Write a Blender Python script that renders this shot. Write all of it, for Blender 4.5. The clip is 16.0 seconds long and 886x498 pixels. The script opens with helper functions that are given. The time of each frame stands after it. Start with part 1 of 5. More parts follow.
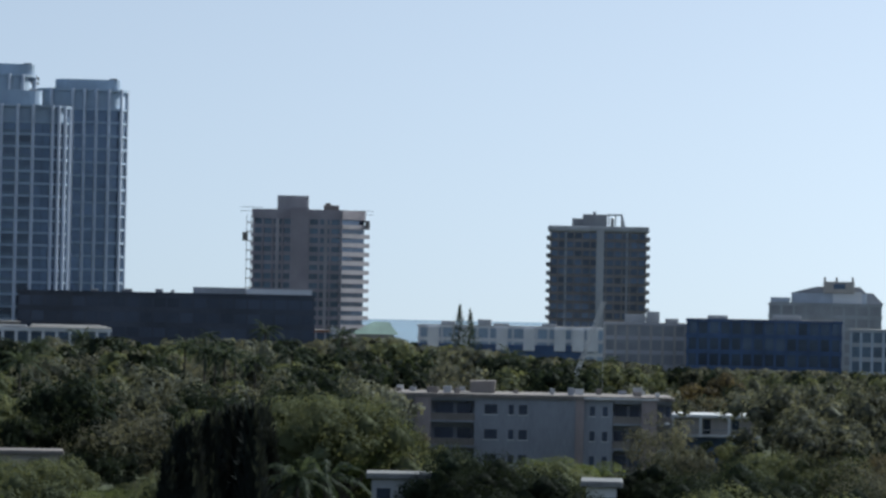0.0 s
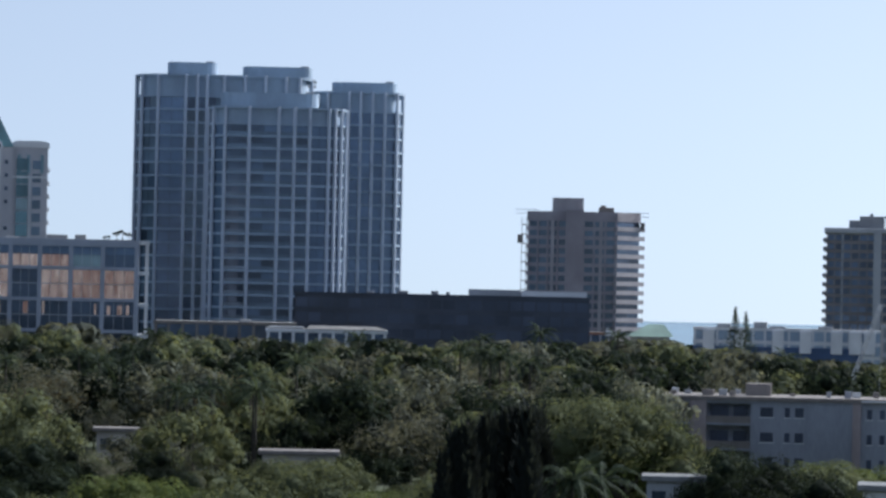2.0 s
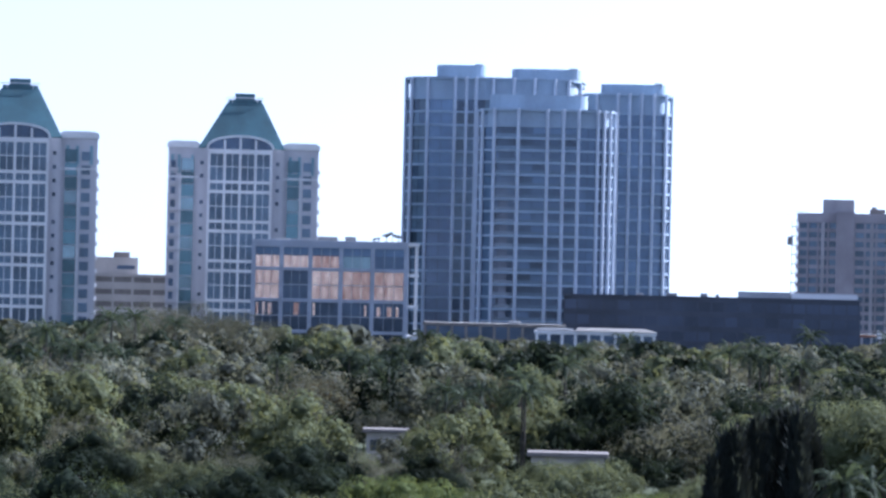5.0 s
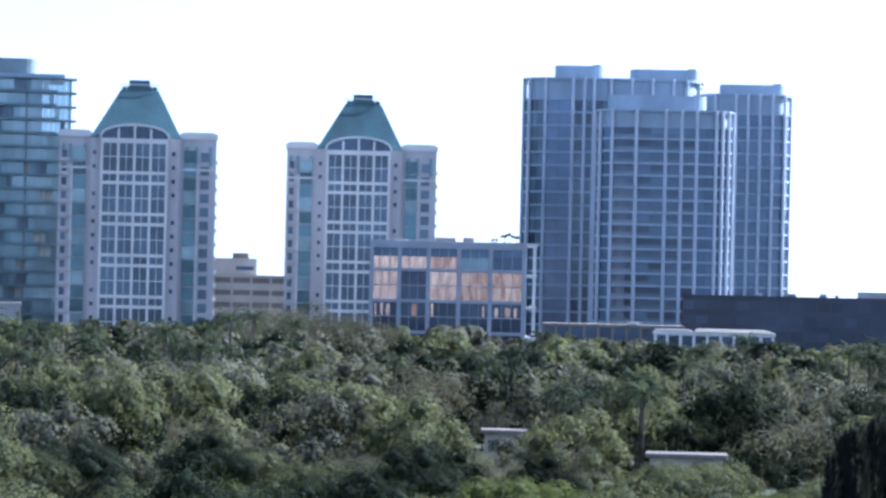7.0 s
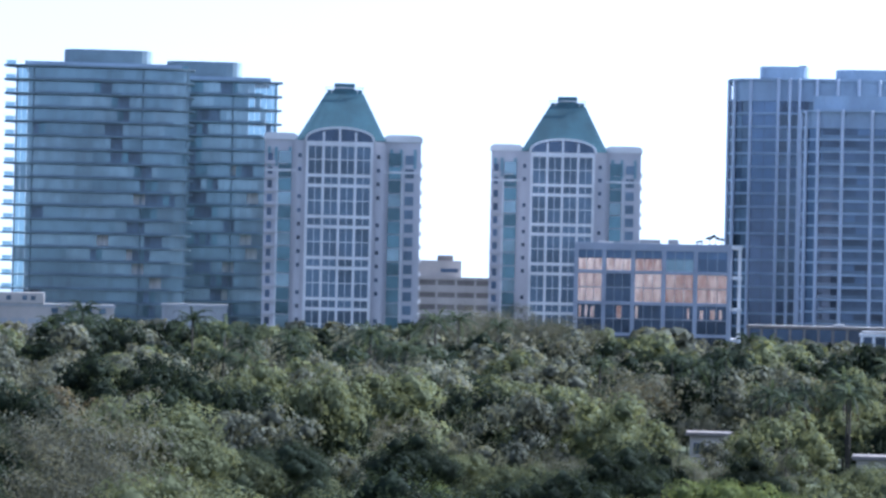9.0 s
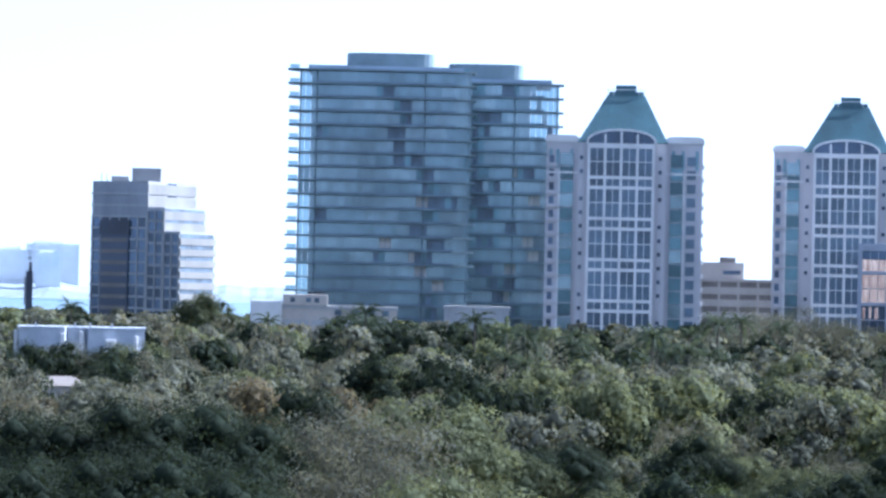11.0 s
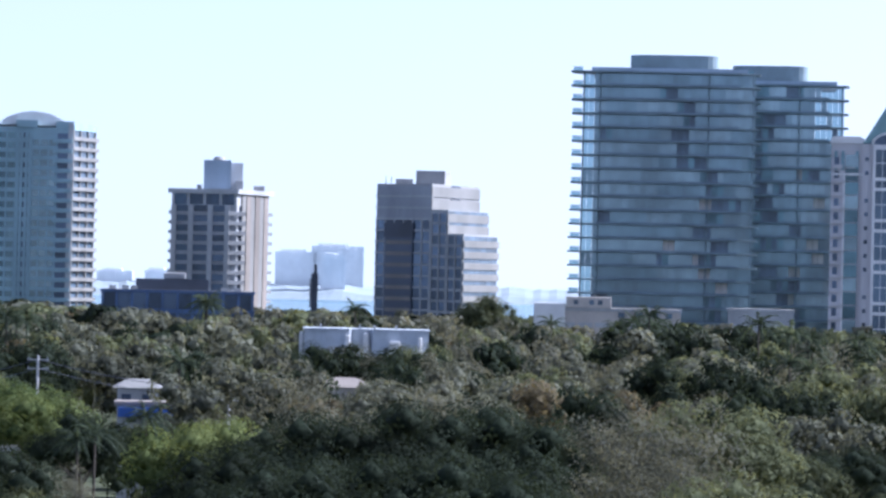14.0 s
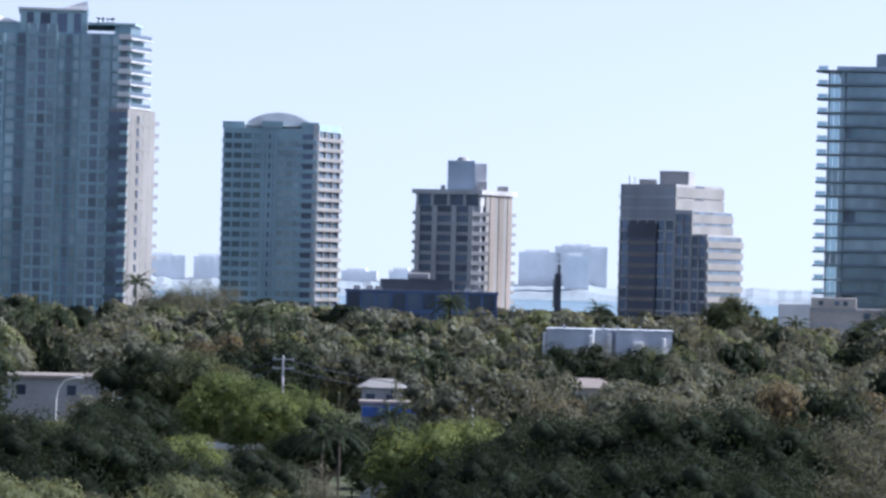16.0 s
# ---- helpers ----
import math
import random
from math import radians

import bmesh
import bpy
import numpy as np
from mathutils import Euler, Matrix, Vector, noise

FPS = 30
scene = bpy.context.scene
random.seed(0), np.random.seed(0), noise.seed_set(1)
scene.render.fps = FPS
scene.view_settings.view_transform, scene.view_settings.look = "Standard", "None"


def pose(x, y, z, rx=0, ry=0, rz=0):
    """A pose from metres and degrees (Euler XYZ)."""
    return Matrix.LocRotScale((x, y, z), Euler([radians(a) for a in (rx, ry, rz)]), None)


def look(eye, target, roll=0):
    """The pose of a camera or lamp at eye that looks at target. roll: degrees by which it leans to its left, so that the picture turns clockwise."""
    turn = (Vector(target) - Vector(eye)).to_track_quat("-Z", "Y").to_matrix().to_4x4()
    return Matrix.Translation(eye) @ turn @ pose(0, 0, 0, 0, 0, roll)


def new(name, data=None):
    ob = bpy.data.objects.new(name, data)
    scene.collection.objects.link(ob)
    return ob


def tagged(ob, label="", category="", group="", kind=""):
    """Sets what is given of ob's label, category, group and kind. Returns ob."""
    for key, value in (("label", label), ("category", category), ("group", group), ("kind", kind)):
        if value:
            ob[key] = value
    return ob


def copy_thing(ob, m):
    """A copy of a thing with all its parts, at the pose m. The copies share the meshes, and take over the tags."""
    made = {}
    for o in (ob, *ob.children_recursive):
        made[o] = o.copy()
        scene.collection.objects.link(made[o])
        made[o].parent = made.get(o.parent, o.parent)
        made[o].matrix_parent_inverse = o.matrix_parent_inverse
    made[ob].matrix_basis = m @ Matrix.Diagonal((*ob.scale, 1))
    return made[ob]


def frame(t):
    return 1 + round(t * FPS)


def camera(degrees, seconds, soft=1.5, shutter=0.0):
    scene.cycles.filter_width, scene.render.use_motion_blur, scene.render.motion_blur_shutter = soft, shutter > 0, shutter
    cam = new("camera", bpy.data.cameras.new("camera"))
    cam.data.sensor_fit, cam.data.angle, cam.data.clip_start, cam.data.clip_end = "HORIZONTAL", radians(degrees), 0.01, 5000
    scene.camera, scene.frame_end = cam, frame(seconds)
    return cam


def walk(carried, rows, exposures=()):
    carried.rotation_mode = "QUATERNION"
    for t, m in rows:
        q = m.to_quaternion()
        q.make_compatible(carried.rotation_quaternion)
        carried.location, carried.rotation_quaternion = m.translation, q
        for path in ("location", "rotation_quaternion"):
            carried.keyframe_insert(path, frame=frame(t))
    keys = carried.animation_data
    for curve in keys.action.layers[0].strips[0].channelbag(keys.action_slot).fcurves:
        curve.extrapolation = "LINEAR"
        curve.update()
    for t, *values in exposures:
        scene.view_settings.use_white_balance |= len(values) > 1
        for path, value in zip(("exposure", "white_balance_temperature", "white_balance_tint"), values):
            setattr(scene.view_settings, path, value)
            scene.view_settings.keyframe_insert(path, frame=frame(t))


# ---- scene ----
# ---- camera: it stands on a high balcony and turns to the left ----
cam = camera(15.51, 16.0, soft=2.8)
EYE = 23.0
ROWS = [  # seconds, yaw, pitch, roll
    (0.0, 0.005, 0.998, 1.167),
    (0.5, 1.167, 0.981, 1.180),
    (1.0, 1.668, 0.975, 1.200),
    (1.5, 2.931, 0.967, 1.222),
    (2.0, 4.847, 0.936, 1.256),
    (2.5, 5.896, 0.919, 1.288),
    (3.0, 6.001, 0.915, 1.304),
    (3.5, 7.293, 0.903, 1.324),
    (4.0, 7.872, 0.889, 1.338),
    (4.5, 8.653, 0.883, 1.344),
    (4.7, 9.027, 0.876, 1.345),
    (6.8, 11.627, 0.834, 1.345),
    (7.0, 11.658, 0.831, 1.343),
    (7.5, 12.657, 0.822, 1.337),
    (8.0, 13.511, 0.810, 1.338),
    (8.2, 13.834, 0.807, 1.334),
    (10.3, 17.789, 0.749, 1.254),
    (10.5, 18.236, 0.745, 1.256),
    (11.0, 20.218, 0.713, 1.274),
    (11.5, 21.952, 0.683, 1.290),
    (12.0, 22.359, 0.696, 1.301),
    (12.5, 22.531, 0.701, 1.307),
    (13.0, 23.302, 0.680, 1.320),
    (13.5, 23.734, 0.665, 1.337),
    (14.0, 25.204, 0.642, 1.359),
    (14.5, 25.601, 0.645, 1.376),
    (15.0, 26.305, 0.640, 1.397),
    (15.5, 28.107, 0.582, 1.413),
    (16.0, 29.489, 0.546, 1.430),
]
EXPOSURES = ((0.0, -0.04, 6050, 4), (1.5, 0.04, 5980, 6), (2.5, 0.30, 5860, 11), (3.5, 0.54, 5650, 16), (4.5, 0.90, 5420, 17), (7.0, 1.26, 5300, 13), (8.2, 1.26, 5300, 13), (12.5, 1.40, 5300, 13), (13.5, 1.13, 5480, 15), (14.5, 0.88, 5700, 19), (16.0, 0.78, 5920, 17))
walk(cam, [(t, pose(0, 0, EYE, 90 + pitch, 0, yaw) @ pose(0, 0, 0, 0, 0, roll)) for t, yaw, pitch, roll in ROWS], EXPOSURES)

# ---- light ----
SUN_AZ, SUN_EL = 53.0, 36.0
world = bpy.data.worlds.new("sky")
scene.world = world
world.use_nodes = True
wn = world.node_tree
sky = wn.nodes.new("ShaderNodeTexSky")
sky.sky_type, sky.sun_disc = "NISHITA", False
sky.sun_elevation, sky.sun_rotation = radians(SUN_EL), radians(SUN_AZ)
sky.altitude, sky.air_density, sky.dust_density, sky.ozone_density = 20.0, 0.53, 1.0, 2.0
# hazy air: the band near the horizon reaches higher up
where = wn.nodes.new("ShaderNodeTexCoord")
lift = wn.nodes.new("ShaderNodeMapping")
lift.inputs["Location"].default_value = (0, 0, 0.05)
lift.inputs["Scale"].default_value = (1, 1, 0.62)
unit = wn.nodes.new("ShaderNodeVectorMath")
unit.operation = "NORMALIZE"
wn.links.new(where.outputs["Generated"], lift.inputs["Vector"])
wn.links.new(lift.outputs[0], unit.inputs[0])
wn.links.new(unit.outputs[0], sky.inputs["Vector"])
pale = wn.nodes.new("ShaderNodeHueSaturation")
pale.inputs["Saturation"].default_value = 0.58
wn.links.new(sky.outputs[0], pale.inputs["Color"])
wn.links.new(pale.outputs[0], wn.nodes["Background"].inputs[0])
wn.nodes["Background"].inputs[1].default_value = 0.13
sun = new("sun", bpy.data.lights.new("sun", "SUN"))
sun.data.energy, sun.data.angle, sun.data.color = 5.0, radians(0.5), (1.0, 0.96, 0.9)
sd = Vector((math.sin(radians(SUN_AZ)) * math.cos(radians(SUN_EL)), math.cos(radians(SUN_AZ)) * math.cos(radians(SUN_EL)), math.sin(radians(SUN_EL))))
sun.matrix_world = look(sd * 500, (0, 0, 0))


# ---- materials ----
def surface(name, color, rough=0.8, metal=0.0, spread=0.25, scale=0.15, fine=3.0, bump=0.05, each=0.0, stretch=(1, 1, 1), second=None, leaf=0.0):
    """Two scales of noise over the colour, a fine bump, and a shift from piece to piece."""
    m = bpy.data.materials.new(name)
    m.use_nodes = True
    n, l = m.node_tree.nodes, m.node_tree.links
    b = n["Principled BSDF"]
    b.inputs["Roughness"].default_value, b.inputs["Metallic"].default_value = rough, metal
    tc = n.new("ShaderNodeNewGeometry")
    mp = n.new("ShaderNodeMapping")
    mp.inputs["Scale"].default_value = stretch
    l.new(tc.outputs["Position"], mp.inputs["Vector"])
    big, small = n.new("ShaderNodeTexNoise"), n.new("ShaderNodeTexNoise")
    big.inputs["Scale"].default_value, small.inputs["Scale"].default_value = scale, fine
    big.inputs["Detail"].default_value, small.inputs["Detail"].default_value = 4.0, 3.0
    l.new(mp.outputs[0], big.inputs["Vector"])
    l.new(mp.outputs[0], small.inputs["Vector"])
    ramp = n.new("ShaderNodeValToRGB")
    hi = second or tuple(min(1.0, c * (1 + spread)) for c in color)
    lo = tuple(c * (1 - spread) for c in color)
    ramp.color_ramp.elements[0].position, ramp.color_ramp.elements[1].position = 0.3, 0.7
    ramp.color_ramp.elements[0].color, ramp.color_ramp.elements[1].color = (*lo, 1), (*hi, 1)
    add = n.new("ShaderNodeMath")
    add.operation = "MULTIPLY_ADD"
    add.inputs[1].default_value = 0.6 if leaf else 0.4
    l.new(small.outputs["Fac"], add.inputs[0])
    l.new(big.outputs["Fac"], add.inputs[2])
    sub = n.new("ShaderNodeMath")
    sub.operation = "SUBTRACT"
    sub.inputs[1].default_value = 0.3 if leaf else 0.2
    l.new(add.outputs[0], sub.inputs[0])
    src = sub.outputs[0]
    if each:
        rnd = n.new("ShaderNodeObjectInfo")
        e = n.new("ShaderNodeMath")
        e.operation = "MULTIPLY_ADD"
        e.inputs[1].default_value = each
        l.new(rnd.outputs["Random"], e.inputs[0])
        l.new(src, e.inputs[2])
        e2 = n.new("ShaderNodeMath")
        e2.operation = "SUBTRACT"
        e2.inputs[1].default_value = each / 2
        l.new(e.outputs[0], e2.inputs[0])
        src = e2.outputs[0]
    if leaf:
        e = n.new("ShaderNodeMath")
        e.operation = "MULTIPLY_ADD"
        e.inputs[1].default_value = leaf
        l.new(tc.outputs["Random Per Island"], e.inputs[0])
        l.new(src, e.inputs[2])
        e2 = n.new("ShaderNodeMath")
        e2.operation = "SUBTRACT"
        e2.inputs[1].default_value = leaf / 2
        l.new(e.outputs[0], e2.inputs[0])
        src = e2.outputs[0]
    l.new(src, ramp.inputs[0])
    l.new(ramp.outputs[0], b.inputs["Base Color"])
    if bump:
        bp = n.new("ShaderNodeBump")
        bp.inputs["Strength"].default_value, bp.inputs["Distance"].default_value = 0.5, bump
        l.new(small.outputs["Fac"], bp.inputs["Height"])
        l.new(bp.outputs[0], b.inputs["Normal"])
    if leaf:
        b.inputs["Specular IOR Level"].default_value = 0.4 if rough < 0.6 else 0.08
        tr, mix = n.new("ShaderNodeBsdfTranslucent"), n.new("ShaderNodeMixShader")
        warm = n.new("ShaderNodeVectorMath")
        warm.operation = "MULTIPLY"
        warm.inputs[1].default_value = (1.26, 1.13, 0.76)
        l.new(ramp.outputs[0], warm.inputs[0])
        l.new(warm.outputs[0], tr.inputs[0])
        mix.inputs[0].default_value = 0.4
        out = n["Material Output"]
        l.new(b.outputs[0], mix.inputs[1])
        l.new(tr.outputs[0], mix.inputs[2])
        l.new(mix.outputs[0], out.inputs["Surface"])
    return m


M_WHITE = surface("white_paint", (0.66, 0.67, 0.69), 0.6, spread=0.12)
M_CONC = surface("pale_concrete", (0.37, 0.385, 0.41), 0.8, spread=0.2, stretch=(1, 1, 0.3))
M_GREY = surface("grey_concrete", (0.30, 0.31, 0.33), 0.8, spread=0.2)
M_BEIGE = surface("beige_stucco", (0.46, 0.425, 0.40), 0.85, spread=0.15, stretch=(1, 1, 0.3))
M_PINK = surface("pink_stucco", (0.475, 0.475, 0.51), 0.85, spread=0.12, stretch=(1, 1, 0.3))
M_SALMON = surface("salmon_stucco", (0.285, 0.262, 0.29), 0.85, spread=0.25)
M_SALMONL = surface("pale_salmon_stucco", (0.355, 0.335, 0.36), 0.85, spread=0.2, stretch=(1, 1, 0.3))
M_BROWN = surface("brown_concrete", (0.205, 0.185, 0.175), 0.85, spread=0.25, stretch=(1, 1, 0.3))
M_DARKW = surface("dark_cladding", (0.045, 0.056, 0.085), 0.5, spread=0.4, scale=0.08)
M_BLUEW = surface("blue_cladding", (0.05, 0.095, 0.20), 0.55, spread=0.3)
M_GREENR = surface("green_copper_roof", (0.045, 0.112, 0.142), 0.6, spread=0.25, scale=0.2, stretch=(1, 1, 0.2))
M_GLASS = surface("blue_glass", (0.105, 0.155, 0.24), 0.22, 0.4, spread=0.25, scale=0.05, fine=0.6, bump=0.004, each=0.16)
M_GLASSD = surface("dark_glass", (0.058, 0.082, 0.125), 0.16, 0.5, spread=0.4, scale=0.06, fine=0.7, bump=0.004, each=0.5)
M_TEAL = surface("teal_glass", (0.188, 0.255, 0.29), 0.16, 0.6, spread=0.35, scale=0.06, fine=0.4, bump=0.006, each=0.16)
M_GREYG = surface("grey_glass", (0.10, 0.145, 0.20), 0.22, 0.2, spread=0.35, scale=0.1, fine=0.6, bump=0.004, each=0.3)
M_TEALM = surface("mid_teal_glass", (0.142, 0.205, 0.24), 0.16, 0.6, spread=0.3, scale=0.06, fine=0.4, bump=0.006, each=0.16)
# concrete with the shade of the balcony floors put into its colour
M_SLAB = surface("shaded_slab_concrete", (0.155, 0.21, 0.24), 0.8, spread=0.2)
M_FRAME = surface("grey_blue_frame_paint", (0.33, 0.36, 0.43), 0.7, spread=0.15)
M_CURTAIN = surface("cream_curtain", (0.46, 0.46, 0.44), 0.7, spread=0.25, scale=0.6, fine=2.0, stretch=(3, 3, 0.3))
M_TEALD = surface("green_glass", (0.085, 0.15, 0.18), 0.16, 0.5, spread=0.4, scale=0.08, fine=0.5, bump=0.004, each=0.5)
M_RAIL = surface("balcony_glass", (0.09, 0.13, 0.18), 0.2, 0.4, spread=0.2, bump=0.0)
# glass with the streaky peach reflection of sunlit surroundings painted into its colour
M_PEACH = surface("copper_mirror_glass", (0.86, 0.42, 0.31), 0.18, 0.8, spread=0.55, scale=0.9, fine=2.6, bump=0.04, each=0.2, stretch=(2.4, 2.4, 0.3), second=(1.0, 0.72, 0.58))
M_BGREY = surface("blue_grey_render", (0.17, 0.29, 0.345), 0.75, spread=0.15, stretch=(1, 1, 0.3))
M_BGREYL = surface("light_blue_grey_render", (0.29, 0.37, 0.47), 0.75, spread=0.15, stretch=(1, 1, 0.3))
M_TEALW = surface("pale_teal_render", (0.265, 0.39, 0.45), 0.75, spread=0.15, stretch=(1, 1, 0.3))
M_SMOKE = surface("smoked_glass", (0.045, 0.060, 0.098), 0.35, 0.1, spread=0.35, scale=0.05, bump=0.0, each=0.3)
M_WHITEB = surface("cool_white_render", (0.44, 0.49, 0.56), 0.7, spread=0.15, stretch=(1, 1, 0.4))
M_COL = surface("white_column_paint", (0.44, 0.50, 0.60), 0.6, spread=0.1)
# white render for sunlit faces and roofs, colour darkened to offset the sun
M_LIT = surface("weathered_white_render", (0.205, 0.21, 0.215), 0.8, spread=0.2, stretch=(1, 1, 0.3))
M_APT = surface("grey_blue_render", (0.28, 0.30, 0.345), 0.85, spread=0.2, stretch=(1, 1, 0.3))
M_APTP = surface("faded_pink_render", (0.33, 0.28, 0.28), 0.85, spread=0.2, stretch=(1, 1, 0.3))
M_METAL = surface("grey_metal", (0.35, 0.36, 0.38), 0.45, 0.6, spread=0.2)
M_STEEL = surface("galvanised_steel", (0.55, 0.56, 0.57), 0.4, 0.5, spread=0.15)
M_ROOF = surface("gravel_roof", (0.30, 0.29, 0.28), 0.9, spread=0.2)
M_TILE = surface("terracotta_roof", (0.36, 0.17, 0.11), 0.85, spread=0.25)
M_BLUER = surface("blue_awning", (0.03, 0.10, 0.38), 0.6, spread=0.2)
M_LAND = surface("grassy_ground", (0.05, 0.065, 0.03), 0.95, spread=0.4, scale=0.05, fine=0.8, bump=0.1)
M_WATER = surface("bay_water", (0.09, 0.20, 0.27), 0.25, spread=0.25, scale=0.004, fine=0.2, bump=0.15, stretch=(1, 0.3, 1))
# far concrete: the haze over the bay is mixed into this pale colour
M_FAR_HAZE = surface("distant_concrete", (0.70, 0.74, 0.78), 0.9, spread=0.08, scale=0.02, fine=0.1, bump=0)
# far woods: blue-grey because distance haze is painted into the leaves
M_FARW_HAZE = surface("distant_woods", (0.25, 0.31, 0.36), 0.95, spread=0.15, scale=0.01, fine=0.05, bump=0)
M_BARK = surface("bark", (0.055, 0.048, 0.04), 0.9, spread=0.35, scale=0.8, fine=6, stretch=(1, 1, 0.3))
M_LEAF = surface("green_leaves", (0.086, 0.107, 0.064), 0.8, spread=0.5, scale=0.07, fine=0.9, bump=0, each=0.22, leaf=0.2, second=(0.146, 0.168, 0.098))
M_LEAFD = surface("dark_leaves", (0.022, 0.032, 0.022), 0.8, spread=0.4, scale=0.1, fine=0.9, bump=0, each=0.14, leaf=0.22)
M_LEAFY = surface("yellow_green_leaves", (0.085, 0.130, 0.050), 0.75, spread=0.4, scale=0.1, fine=0.9, bump=0, each=0.16, leaf=0.22, second=(0.155, 0.19, 0.075))
M_DRY = surface("dry_grey_twigs", (0.100, 0.110, 0.092), 0.9, spread=0.4, scale=0.1, fine=0.9, bump=0, each=0.2, leaf=0.28, second=(0.148, 0.154, 0.128))
M_RUST = surface("rusty_leaves", (0.098, 0.088, 0.06), 0.8, spread=0.4, scale=0.1, fine=0.9, bump=0, each=0.2, leaf=0.22, second=(0.155, 0.135, 0.09))
M_PALM = surface("palm_fronds", (0.032, 0.052, 0.040), 0.62, spread=0.4, scale=0.2, fine=0.6, bump=0, each=0.3, leaf=0.35, second=(0.07, 0.095, 0.062))
M_CASU = surface("dark_needles", (0.024, 0.030, 0.030), 0.85, spread=0.4, scale=0.2, fine=0.6, bump=0, each=0.2, leaf=0.25)
M_WOODS = surface("mixed_leaves", (0.120, 0.136, 0.112), 0.85, spread=0.65, scale=0.06, fine=0.6, bump=0, leaf=0.2, second=(0.194, 0.210, 0.170))



def clear_pane():
    """Thin clear glass: the light passes with a green tint, a little is mirrored."""
    m = bpy.data.materials.new("clear_glass")
    m.use_nodes = True
    n, l = m.node_tree.nodes, m.node_tree.links
    see, shine, mix = n.new("ShaderNodeBsdfTransparent"), n.new("ShaderNodeBsdfGlossy"), n.new("ShaderNodeMixShader")
    see.inputs[0].default_value = (0.44, 0.58, 0.64, 1)
    shine.inputs["Roughness"].default_value = 0.08
    mix.inputs[0].default_value = 0.15
    l.new(see.outputs[0], mix.inputs[1])
    l.new(shine.outputs[0], mix.inputs[2])
    l.new(mix.outputs[0], n["Material Output"].inputs["Surface"])
    return m


M_CLEAR = clear_pane()

# ---- building helpers ----
def part(name, bm, material, parent, label=""):
    me = bpy.data.meshes.new(name)
    bm.to_mesh(me)
    bm.free()
    me.materials.append(material)
    ob = new(name, me)
    ob.parent = parent
    return tagged(ob, label)


def thing(name, az, dist, label, category, group="", kind="", yaw=0.0):
    """An Empty on the ground at that bearing and distance; its x runs to the right and its y away from the balcony."""
    e = new(name)
    a = radians(az)
    e.matrix_basis = pose(dist * math.sin(a), dist * math.cos(a), 0, 0, 0, -az + yaw)
    SITES.append((dist * math.sin(a), dist * math.cos(a)))
    return tagged(e, label, category, group, kind)


SITES = []
BOXES = {}


def box_mesh(name, sx, sy, sz, material, bevel=0.0):
    key = (round(sx, 3), round(sy, 3), round(sz, 3), material.name, bevel)
    if key not in BOXES:
        bm = bmesh.new()
        bmesh.ops.create_cube(bm, size=1.0)
        bmesh.ops.scale(bm, vec=(sx, sy, sz), verts=bm.verts)
        if bevel:
            bmesh.ops.bevel(bm, geom=bm.edges[:], offset=bevel, segments=1, affect="EDGES")
        me = bpy.data.meshes.new(name)
        bm.to_mesh(me)
        bm.free()
        me.materials.append(material)
        BOXES[key] = me
    return BOXES[key]


def box(parent, name, material, x0, x1, y0, y1, z0, z1, label="", bevel=0.0):
    ob = new(name, box_mesh(name, x1 - x0, y1 - y0, z1 - z0, material, bevel))
    ob.parent = parent
    ob.location = ((x0 + x1) / 2, (y0 + y1) / 2, (z0 + z1) / 2)
    return tagged(ob, label)


def prism(parent, name, material, outline, z0, z1, label="", top=None):
    """A solid over a plan outline; top, where given, is the outline of the upper face."""
    bm = bmesh.new()
    lo = [bm.verts.new((x, y, z0)) for x, y in outline]
    hi = [bm.verts.new((x, y, z1)) for x, y in (top or outline)]
    n = len(lo)
    bm.faces.new(lo[::-1])
    bm.faces.new(hi)
    for i in range(n):
        bm.faces.new((lo[i], lo[(i + 1) % n], hi[(i + 1) % n], hi[i]))
    bmesh.ops.recalc_face_normals(bm, faces=bm.faces)
    return part(name, bm, material, parent, label)


def on_edge(parent, name, material, p0, u, s, out, z, sx, sy, sz, label=""):
    """A box whose middle lies s metres along an edge and whose outer face stands out metres in front of it."""
    n = Vector((u.y, -u.x))
    ob = new(name, box_mesh(name, sx, sy, sz, material))
    ob.parent = parent
    q = Vector(p0) + u * s + n * (out - sy / 2)
    ob.matrix_basis = Matrix.Translation((q.x, q.y, z)) @ Matrix.Rotation(math.atan2(u.y, u.x), 4, "Z")
    return tagged(ob, label)


